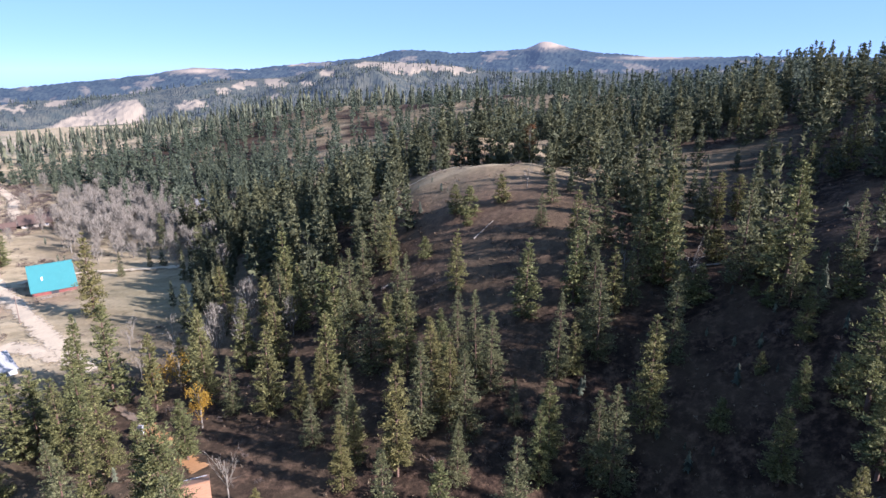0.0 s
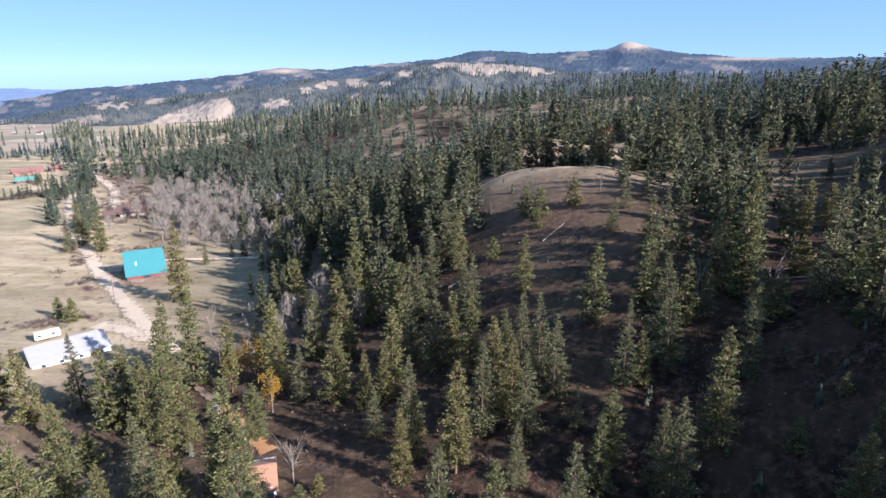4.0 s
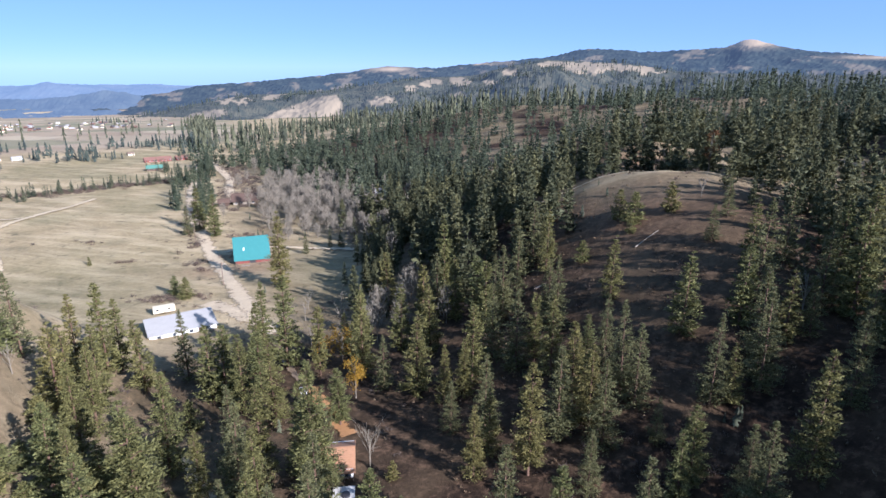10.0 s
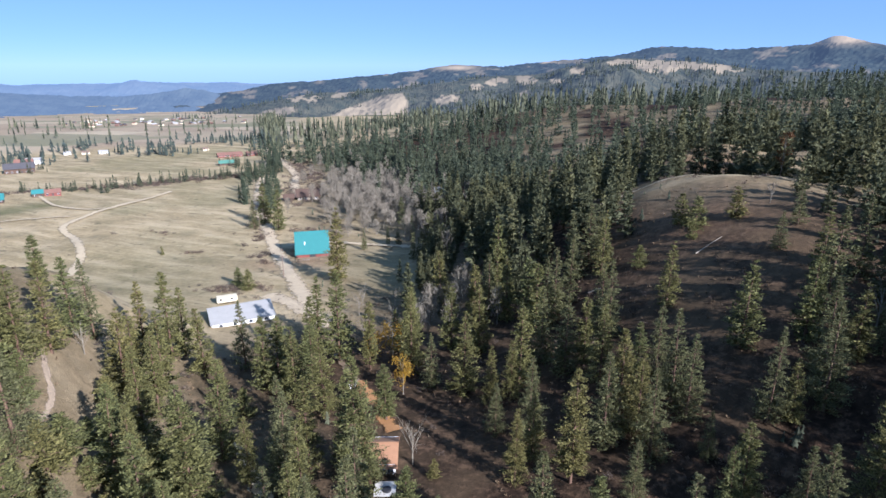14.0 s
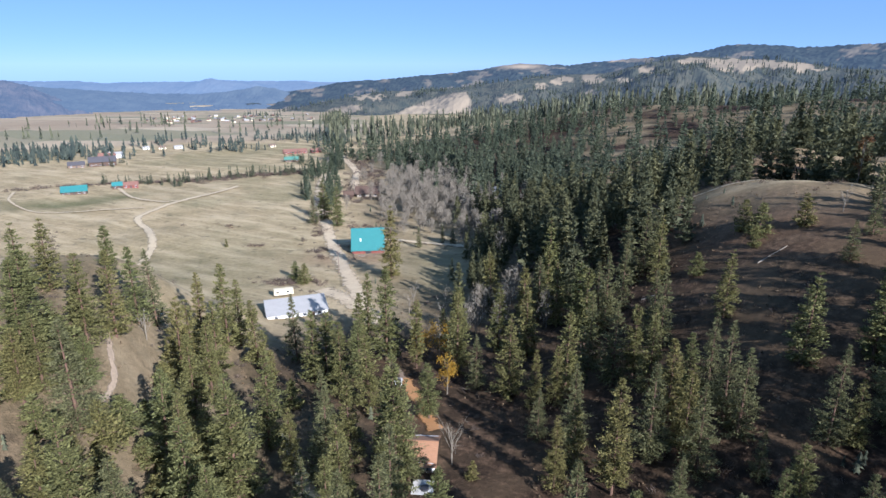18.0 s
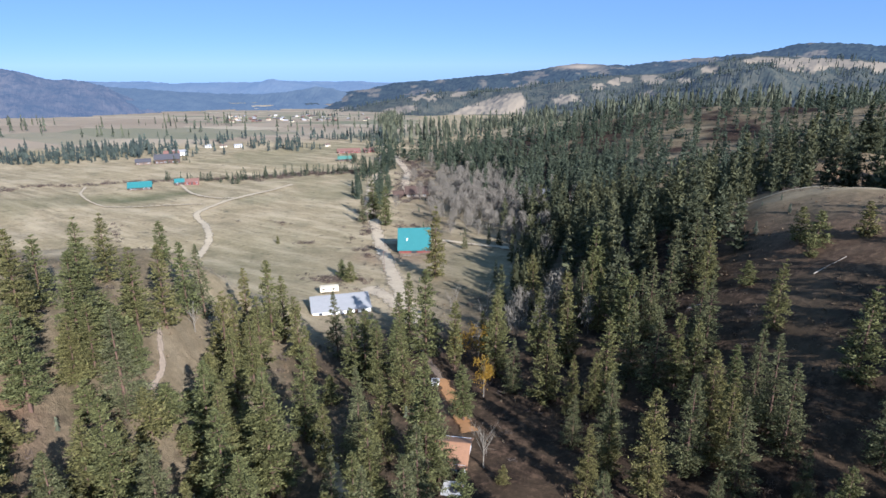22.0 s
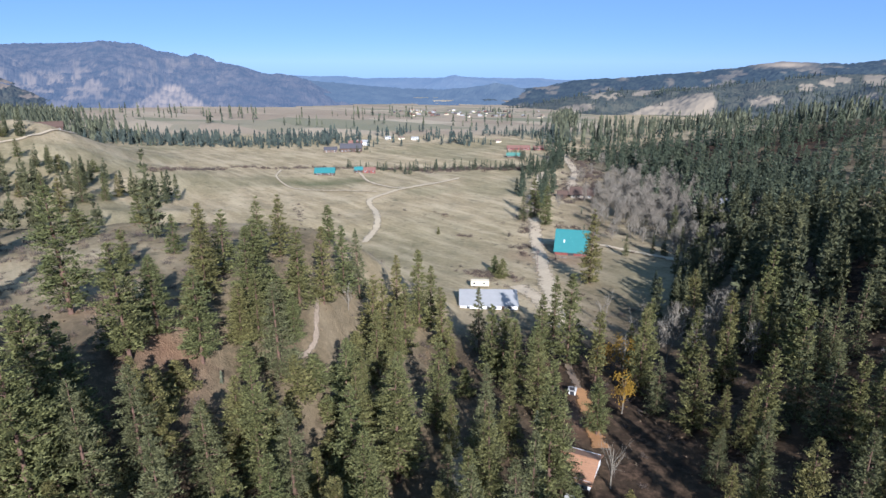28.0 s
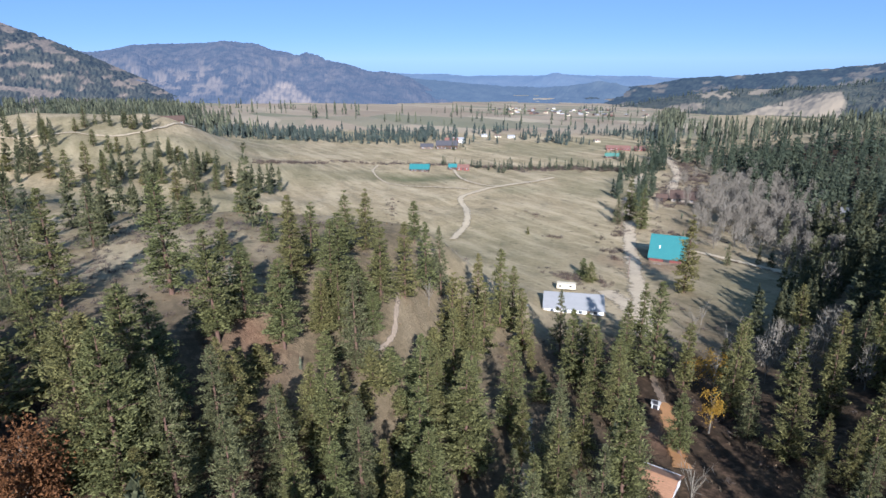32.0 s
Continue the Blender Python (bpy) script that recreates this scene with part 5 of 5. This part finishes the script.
def gable_house(name, x, y, turn, length, depth, wall_h, rise, wall_mat, roof_mat, label, category, over=0.5, windows=3, seams=0, sink=0.3, ridge=0.5, door=True):
    """A house with its ridge along its length: walls, two roof slopes, ridge cap, door and windows."""
    corners = [(x + a * math.cos(radians(turn)) - b * math.sin(radians(turn)), y + a * math.sin(radians(turn)) + b * math.cos(radians(turn))) for a in (-length / 2, length / 2) for b in (-depth / 2, depth / 2)]
    z = min(float(on_ground(*c)) for c in corners) - sink
    ob = thing(name, x, y, z, turn, label, category)
    x0, x1, y0, y1 = -length / 2, length / 2, -depth / 2, depth / 2
    ry = y0 + depth * ridge
    part("wall", gable_walls(bmesh.new(), x0, x1, y0, y1, wall_h, ry, wall_h + rise - 0.12), wall_mat, ob)
    top = wall_h + rise
    kf, kb = rise / (ry - y0), rise / (y1 - ry)
    front = slab(bmesh.new(), (x0 - over, y0 - over, wall_h - kf * over + 0.05), (x1 + over, y0 - over, wall_h - kf * over + 0.05), (x1 + over, ry, top + 0.05), (x0 - over, ry, top + 0.05), 0.12)
    roof = part("roof", front, roof_mat, ob)
    back = slab(bmesh.new(), (x1 + over, y1 + over, wall_h - kb * over + 0.05), (x0 - over, y1 + over, wall_h - kb * over + 0.05), (x0 - over, ry + 0.01, top + 0.05), (x1 + over, ry + 0.01, top + 0.05), 0.12)
    part("roof", back, roof_mat, ob)
    part("ridge_cap", box(bmesh.new(), x0 - over, x1 + over, ry - 0.18, ry + 0.18, top + 0.02, top + 0.12), roof_mat, ob)
    for i in range(seams):
        sx = x0 - over + (length + 2 * over) * (i + 0.5) / seams
        bm = slab(bmesh.new(), (sx - 0.03, y0 - over, wall_h - kf * over + 0.10), (sx + 0.03, y0 - over, wall_h - kf * over + 0.10), (sx + 0.03, ry, top + 0.10), (sx - 0.03, ry, top + 0.10), 0.05)
        part("seam", bm, roof_mat, roof)
    for i in range(windows):
        wx = x0 + length * (i + 0.5) / windows
        if door and i == windows // 2:
            box_part("door", (wx - 0.5, wx + 0.5, y0 - 0.04, y0 + 0.02, sink, sink + 2.05), DARK, ob)
        else:
            w = box_part("window", (wx - 0.6, wx + 0.6, y0 - 0.05, y0 + 0.02, sink + 0.9, min(sink + 2.1, wall_h - 0.15)), WHITE, ob)
            box_part("pane", (wx - 0.5, wx + 0.5, y0 - 0.07, y0 - 0.045, sink + 1.0, min(sink + 2.0, wall_h - 0.25)), GLASS, w)
    return ob


# ---- the barn and its corral ----
BT = 36.0
bc = Matrix.Rotation(radians(BT), 4, "Z")
bp = Vector((-146.5, 199.5, 0)) + bc @ Vector((6.9, 8.0, 0))
barn = gable_house("barn", bp.x, bp.y, BT, 13.8, 16.0, 3.0, 7.6, RED, TEAL, "old red board barn with a bright turquoise metal roof", "barn", 0.45, 0, 22, 0.4, 0.5, False)
for i in range(26):
    bx0 = -6.85 + 13.7 * i / 26
    box_part("board", (bx0, bx0 + 0.47, -8.05 - 0.02 * (i % 3), -7.99, 0.1, 2.95), RED, barn)
box_part("door", (-1.2, 1.2, -8.12, -8.06, 0.3, 2.7), DARK, barn, "dark open doorway")
box_part("skylight", (-3.4, -2.9, 0, 1.5, -0.04, 0.06), WHITE, barn, "small white roof panel").matrix_local = pose(0, -5.0, 6.0, math.degrees(math.atan2(7.6, 8.0)))


def rail_fence(name, points, label, rails=3, gap=2.6):
    """Posts with rails between them."""
    line = np.array(points, float)
    z0 = float(on_ground(*line[0]))
    ob = thing(name, line[0][0], line[0][1], z0, 0, label, "fence")
    for (ax, ay), (bx, by) in zip(line[:-1], line[1:]):
        n = max(1, int(math.hypot(bx - ax, by - ay) / gap))
        p = [(ax + (bx - ax) * i / n, ay + (by - ay) * i / n) for i in range(n + 1)]
        q = [(a - line[0][0], b - line[0][1], float(on_ground(a, b)) - z0) for a, b in p]
        for a, b, c in q:
            v, f = rings([(a, b, c - 0.2), (a, b, c + 1.35)], [0.08, 0.07], 5)
            mesh_object("post", v, f, GREY_WOOD, ob)
        for r in range(rails):
            for (a, b, c), (d, e, g) in zip(q[:-1], q[1:]):
                h = 0.45 + 0.4 * r
                v, f = rings([(a, b, c + h), (d, e, g + h)], [0.06, 0.06], 4)
                mesh_object("rail", v, f, GREY_WOOD, ob)
    return ob


def by_barn(u, v):
    p = Vector((-146.5, 199.5, 0)) + bc @ Vector((u, v, 0))
    return p.x, p.y


rail_fence("corral_fence", [by_barn(0.2, -0.6), by_barn(1.0, -7.5), by_barn(9.5, -6.0), by_barn(13.5, -0.6)], "weathered pole corral fence below the barn")
rail_fence("corral_fence", [by_barn(-7, 14), by_barn(-2.0, 11), by_barn(-1.0, 17)], "weathered pole fence beside the barn")
box_part("plank_stack", (-1.5, 1.5, -0.4, 0.4, 0, 0.4), PALE_WOOD, None).matrix_world = pose(*by_barn(4, -5.2), float(on_ground(*by_barn(4, -5.2))), 0, 0, 30)
tagged(bpy.data.objects["plank_stack"], "small stack of pale planks in the corral", "planks")

# ---- the long shed, the trailer and the pole ----
shed = thing("long_shed", -113.5, 128.5, float(on_ground(-113.5, 128.5)) - 1.1, 49, "long low white shed with a grey metal roof", "shed")
part("wall", gable_walls(bmesh.new(), -9, 9, -1.0, 8.0, 2.6, 7.0, 4.5), WHITE, shed)
sroof = part("roof", slab(bmesh.new(), (-9.4, -1.6, 2.55), (9.4, -1.6, 2.55), (9.4, 7.0, 4.75), (-9.4, 7.0, 4.75), 0.1), STEEL, shed)
part("roof", slab(bmesh.new(), (9.4, 8.6, 4.2), (-9.4, 8.6, 4.2), (-9.4, 7.02, 4.75), (9.4, 7.02, 4.75), 0.1), STEEL, shed)
for i in range(24):
    sx = -9.2 + 18.4 * i / 23
    part("seam", slab(bmesh.new(), (sx - 0.03, -1.6, 2.6), (sx + 0.03, -1.6, 2.6), (sx + 0.03, 7.0, 4.8), (sx - 0.03, 7.0, 4.8), 0.05), STEEL, sroof)
for wx in (-6.5, -2.5, 2.0, 6.5):
    w = box_part("window", (wx - 0.6, wx + 0.6, -1.05, -0.98, 1.2, 2.2), WHITE, shed)
    box_part("pane", (wx - 0.5, wx + 0.5, -1.075, -1.045, 1.3, 2.1), GLASS, w)
box_part("door", (4.0, 5.0, -1.05, -0.98, 0.4, 2.45), BROWN, shed)

trailer = thing("storage_trailer", -131.5, 141.5, float(on_ground(-131.5, 141.5)), 48, "long cream storage trailer parked behind the shed", "trailer")
bm = box(bmesh.new(), -3.2, 3.2, -1.15, 1.15, 0.6, 2.5)
bmesh.ops.bevel(bm, geom=bm.edges[:], offset=0.12, segments=2, affect="EDGES")
part("body", bm, CREAM, trailer)
box_part("chassis", (-3.0, 3.0, -0.9, 0.9, 0.4, 0.59), DARK, trailer)
for wx in (-1.0, 0.2):
    for wy in (-1.0, 1.0):
        v, f = rings([(wx, wy - 0.12, 0.4), (wx, wy + 0.12, 0.4)], [0.4, 0.4], 12)
        mesh_object("wheel", v, f, DARK, trailer)
for wx in (-2.0, 1.4):
    box_part("window", (wx - 0.4, wx + 0.4, -1.19, -1.15, 1.4, 2.0), GLASS, trailer)


def utility_pole(x, y, height):
    z = float(on_ground(x, y))
    ob = thing("utility_pole", x, y, z, 30, "weathered wooden utility pole with a crossarm", "pole")
    v, f = rings([(0, 0, -0.3), (0, 0, height)], [0.16, 0.1], 8)
    mesh_object("shaft", v, f, GREY_WOOD, ob)
    box_part("crossarm", (-1.1, 1.1, -0.06, 0.06, height - 0.8, height - 0.65), GREY_WOOD, ob)
    for k in (-0.95, 0, 0.95):
        v, f = rings([(k, 0, height - 0.65), (k, 0, height - 0.45)], [0.05, 0.04], 6)
        mesh_object("insulator", v, f, CONCRETE, ob)


utility_pole(-132, 172, 9)
utility_pole(-187, 226, 9)
utility_pole(-262, 312, 9)

# ---- the cabin by the creek ----
cz = float(on_ground(-41.2, 80.6)) - 0.3
cabin = thing("cabin", -41.2, 80.6, cz, 24, "tan shingled cabin with a white glazed front and deck", "house")
cabin.matrix_world = cabin.matrix_world @ Matrix.Diagonal((0.84, 0.9, 0.92, 1))
part("wall", gable_walls(bmesh.new(), -3.7, 3.7, -4.6, 4.6, 2.4, 0.0, 4.0), WHITE, cabin)
part("roof", slab(bmesh.new(), (-4.2, -5.3, 2.05), (4.2, -5.3, 2.05), (4.2, 0, 4.2), (-4.2, 0, 4.2), 0.15), RUST_ROOF, cabin)
part("roof", slab(bmesh.new(), (4.2, 5.3, 2.05), (-4.2, 5.3, 2.05), (-4.2, 0.01, 4.2), (4.2, 0.01, 4.2), 0.15), RUST_ROOF, cabin)
for k in range(11):
    t = (k + 0.5) / 11
    part("shingle_course", box(bmesh.new(), -4.18, 4.18, -5.3 * (1 - t) - 0.03, -5.3 * (1 - t) + 0.03, 2.06 + 2.15 * t, 2.11 + 2.15 * t), RUST_ROOF, cabin)
part("ridge_cap", box(bmesh.new(), -4.2, 4.2, -0.16, 0.16, 4.19, 4.28), RUST_ROOF, cabin)
for k in range(4):
    wx = -2.6 + 1.75 * k
    w = box_part("window", (wx - 0.72, wx + 0.72, -4.72, -4.62, 0.45, 2.15), WHITE, cabin)
    box_part("pane", (wx - 0.62, wx + 0.62, -4.75, -4.7, 0.55, 2.05), GLASS if k > 1 else WHITE, w)
box_part("deck", (-3.9, 3.9, -5.75, -4.65, 0.15, 0.4), PALE_WOOD, cabin)
for k in range(9):
    box_part("railing_post", (-3.85 + 0.95 * k, -3.77 + 0.95 * k, -5.73, -5.65, 0.4, 1.4), GREY_WOOD, cabin)
box_part("handrail", (-3.9, 3.9, -5.77, -5.63, 1.38, 1.46), GREY_WOOD, cabin)
patio = part("patio", box(bmesh.new(), -1.4, 2.2, -2.2, 1.5, -0.5, 0.18), CONCRETE)
patio.matrix_world = pose(-36.6, 73.3, float(on_ground(-36.6, 73.3)) + 0.1, 0, 0, 24)
tagged(patio, "pale concrete patio before the cabin", "patio")
v, f = rings([(0, 0, 0), (0, 0, 0.35), (0, 0, 0.36), (0, 0, 0.1)], [0.75, 0.75, 0.55, 0.5], 14)
pit = mesh_object("fire_pit", v, f, DARK)
pit.location = (-35.6, 72.9, float(on_ground(-36.6, 73.3)) + 0.27)
tagged(pit, "round dark fire ring standing on the patio", "fire pit")
gable_house("garden_shed", -60.5, 103.5, 30, 1.5, 1.3, 1.5, 0.4, WHITE, STEEL, "tiny white garden shed beside the drive", "shed", 0.2, 1)

# ---- houses about the valley ----
gable_house("log_house", -217, 309, 36, 13, 10, 3.4, 3.2, PALE_WOOD, BROWN, "brown log house with a wide gable roof", "house", 1.2, 4)
gable_house("log_house", -225, 300, 36, 6, 4, 2.6, 1.6, BROWN, BROWN, "small brown log outbuilding", "house", 0.6, 1)
gable_house("hillside_house", -131, 327, 30, 12, 8, 3.0, 2.2, GREY_WOOD, plain("dull_grey_roof", (0.16, 0.155, 0.15), 0.9, 0, 0.4, 0.2), "house with a grey metal roof among the pines", "house", 0.8, 3)
gable_house("farmhouse", -386, 221, 55, 14, 9, 3.0, 2.8, BROWN, TEAL, "farmhouse with a turquoise metal roof on the meadow", "house", 0.7, 5, 12)
gable_house("farm_barn", -379, 246, 55, 6, 5, 2.8, 2.0, BROWN, TEAL, "small barn with a turquoise metal roof", "barn", 0.4, 2)
gable_house("farm_shed", -375, 253, 55, 9, 6, 2.8, 1.8, RED, RED_ROOF, "low red farm shed", "shed", 0.4, 3)
gable_house("ranch_house", -492, 308, 55, 20, 11, 4.5, 3.6, BROWN, DARK_ROOF, "large dark-roofed ranch house", "house", 0.7, 6)
gable_house("ranch_barn", -500, 290, 60, 12, 8, 3.2, 2.4, GREY_WOOD, DARK_ROOF, "weathered dark ranch barn beside the house", "barn", 0.5, 3)
gable_house("ranch_barn", -520, 330, 50, 13, 8, 4.0, 2.8, RED, RED_ROOF, "tall red barn behind the ranch house", "barn", 0.5, 3)
gable_house("white_shed", -530, 345, 50, 12, 8, 4.0, 2.0, WHITE, STEEL, "white metal shed at the ranch", "shed", 0.4, 3)
gable_house("long_stable", -400, 444, 50, 22, 8, 2.6, 2.0, RED, RED_ROOF, "long stable with a red roof", "stable", 0.5, 8)
gable_house("long_stable", -386, 460, 50, 12, 7, 2.6, 1.8, RED, RED_ROOF, "short stable with a red roof", "stable", 0.5, 4)
gable_house("green_house", -366, 402, 45, 12, 7, 2.6, 2.0, BROWN, plain("pale_green_roof", (0.09, 0.21, 0.16), 0.5, 0, 0.5, 0.1), "house with a pale green roof behind trees", "house", 0.6, 4)
gable_house("hilltop_house", -478, 62, 80, 18, 9, 3.6, 3.0, BROWN, BROWN, "brown house on the grassy hill", "house", 0.6, 5)
for k, (hx, hy) in enumerate(((-560, 398), (-548, 408), (-536, 418), (-455, 470))):
    gable_house("field_shed", hx, hy, 50 + 7 * k, 6 + k % 3, 4.5, 2.4, 1.3, (WHITE, CREAM)[k % 2], (STEEL, GREY_WOOD)[k % 2], "small farm building out on the fields", "shed", 0.3, 2)

# the town on the plain
town_rng = random.Random(11)
for k in range(60):
    s, w = 1250 + 480 * town_rng.random() ** 1.4, -60 - 330 * town_rng.random()
    hx, hy = from_valley(s, w + 60 * math.sin(s / 90))
    gable_house("town_house", hx, hy, town_rng.choice((10, 55, 100)) + town_rng.uniform(-8, 8), town_rng.uniform(6, 9), town_rng.uniform(4.5, 6.5), town_rng.uniform(2.4, 3.2), 1.8, town_rng.choice((CREAM, GREY_WOOD, PALE_WOOD, BROWN)),
                town_rng.choice((STEEL, DARK_ROOF, STEEL, RED_ROOF)), "small house of the far town", "house", 0.4, 0)


# ---- rows of trees and shrubs on the meadow ----
def row(points, spacing, spread, seed, lo, hi):
    r = np.random.default_rng(seed)
    line = smooth_line(points, 20)
    seg = np.concatenate([[0], np.cumsum(np.hypot(*np.diff(line, axis=0).T))])
    n = int(seg[-1] / spacing)
    t = r.uniform(0, seg[-1], n)
    x, y = np.interp(t, seg, line[:, 0]) + r.normal(0, spread, n), np.interp(t, seg, line[:, 1]) + r.normal(0, spread, n)
    return np.stack([x, y, on_ground(x, y) - 0.15, r.uniform(lo, hi, n)], 1)


wood("hedgerow", "row of young pines along the meadow's edge", np.concatenate([row([(-372, 275), (-345, 318), (-312, 364), (-296, 372)], 1.4, 6, 1, 4.5, 10), row([(-405, 250), (-385, 262), (-372, 275)], 2.0, 3, 2, 4, 8),
     row([(-350, 395), (-372, 415), (-330, 390)], 2.4, 5, 3, 4, 9), row([(-500, 300), (-480, 312), (-505, 325)], 3.2, 5, 4, 4, 8)]), mid_shapes, FAR_NEEDLES, 21)
wood("meadow_brush", "brown leafless shrubs along ditches in the meadow", np.concatenate([row([(-300, 375), (-345, 322), (-395, 255), (-440, 190), (-430, 150), (-400, 100)], 0.9, 3.2, 5, 1.2, 3.4), row([(-372, 278), (-345, 320), (-312, 366)], 0.8, 6, 15, 1.5, 4),
     row([(-262, 140), (-285, 148), (-300, 158)], 1.2, 2.5, 6, 0.8, 1.6), row([(-190, 232), (-215, 262), (-250, 306)], 1.2, 3.0, 7, 1.2, 3.5), row([(-215, 290), (-236, 318), (-265, 352)], 0.7, 6.0, 8, 1.0, 3.4), row([(-205, 300), (-222, 330), (-262, 375), (-310, 430)], 0.6, 7.0, 18, 1.2, 4.0)]), brush_shapes, BRUSH, 22)
wood("roadside_pines", "pines beside the dirt road", np.concatenate([row([(-208, 262), (-240, 300), (-285, 360), (-340, 432)], 4.6, 3.0, 9, 9, 17), row([(-232, 268), (-268, 312), (-310, 372)], 7, 3, 10, 8, 16)]), light_shapes, FAR_NEEDLES, 23)


def log(x, y, length, radius, turn, label):
    z = float(on_ground(x, y))
    e = Vector((math.cos(radians(turn)), math.sin(radians(turn)), 0)) * length
    z2 = float(on_ground(x + e.x, y + e.y))
    v, f = rings([(0, 0, radius * 0.8), (e.x * 0.5, e.y * 0.5, (z2 - z) / 2 + radius * 0.8), (e.x, e.y, z2 - z + radius * 0.6)], [radius, radius * 0.8, radius * 0.5], 7)
    ob = mesh_object("fallen_log", v, f, PALE_WOOD)
    ob.location = (x, y, z)
    tagged(ob, label, "log", "fallen logs")


log(8, 149, 7, 0.15, 40, "bleached fallen log on the knoll")
log(-16, 146, 3, 0.2, 10, "short bleached log on the knoll")
log(60, 122, 7, 0.2, 160, "fallen log in the shaded ravine")
log(-70, 130, 6, 0.18, 70, "fallen grey log among bare trees")
for k, (x, y, hgt) in enumerate(((39, 122, 11), (52, 118, 10), (70, 160, 9), (24, 168, 8))):
    bare_tree(x, y, hgt, "dead grey snag standing on the slope")


# ---- shrubs and small pines about the yard and the road ----
for x, y, hgt in ((-141.8, 158.8, 7), (-134.9, 155.8, 8), (-204.6, 182.4, 4), (-126.4, 222.3, 10), (-50.3, 6.9, 12), (-74.2, 12.3, 9), (-69.2, 19.2, 9), (-69.3, 22, 8), (-63.6, 25.6, 10), (-102.7, 58.9, 9), (-76.3, 3, 7)):
    pine(x, y, hgt)
wood("hill_rows", "rows of dark pines over the dry grassy hill", np.concatenate([row([(-349, 6), (-338, 50), (-328, 98)], 2.9, 5, 41, 9, 17), row([(-446, -6), (-440, 48)], 4, 9, 42, 8, 15), row([(-300, 4), (-262, 66)], 8, 7, 43, 8, 15),
     row([(-340, -28), (-430, -22)], 3.2, 8, 44, 9, 17), row([(-385, 30), (-352, 74)], 4.2, 5, 45, 8, 14)]), light_shapes, SLOPE_NEEDLES, 46)
wood("creek_firs", "dark firs crowding the creek below the slope", np.concatenate([row([(-71, 168), (-80, 198), (-90, 232), (-96, 268)], 1.5, 4.5, 51, 8, 16), row([(-71, 168), (-80, 198), (-90, 232), (-96, 268)], 1.6, 3.0, 52, 5, 10)]), light_shapes, SLOPE_NEEDLES, 47)
shrub_rng = np.random.default_rng(31)
TRAIL_SIDE = [(-92, 50), (-90, 44), (-95, 52), (-80, 51), (-77, 46), (-82, 56), (-74, 50), (-72, 42), (-69, 37), (-79, 38), (-84, 62), (-78, 60), (-72, 57), (-66, 46), (-98, 47), (-101, 53), (-76, 64), (-90, 66), (-63, 39), (-105, 61), (-88, 33), (-60, 45), (-86, 40), (-70, 63)]
for x, y in TRAIL_SIDE:
    pine(x, y, shrub_rng.uniform(4.5, 10.5))
shrubs = []
for cx, cy, rx, ry, n in ((-142, 153, 8, 4, 26), (-133, 160, 5, 3, 12), (-162, 196, 4, 6, 14), (-155, 189, 3, 3, 8), (-183, 221, 5, 8, 22), (-172, 240, 10, 8, 30), (-195, 190, 5, 3, 7), (-232, 210, 6, 3, 8)):
    for _ in range(n):
        x, y = shrub_rng.normal(cx, rx * 0.6), shrub_rng.normal(cy, ry * 0.6)
        shrubs.append((x, y, float(on_ground(x, y)) - 0.1, shrub_rng.uniform(1.0, 2.4)))
wood("yard_shrubs", "leafless grey-brown shrubs beside the yard and road", shrubs, brush_shapes, BRUSH, 32)
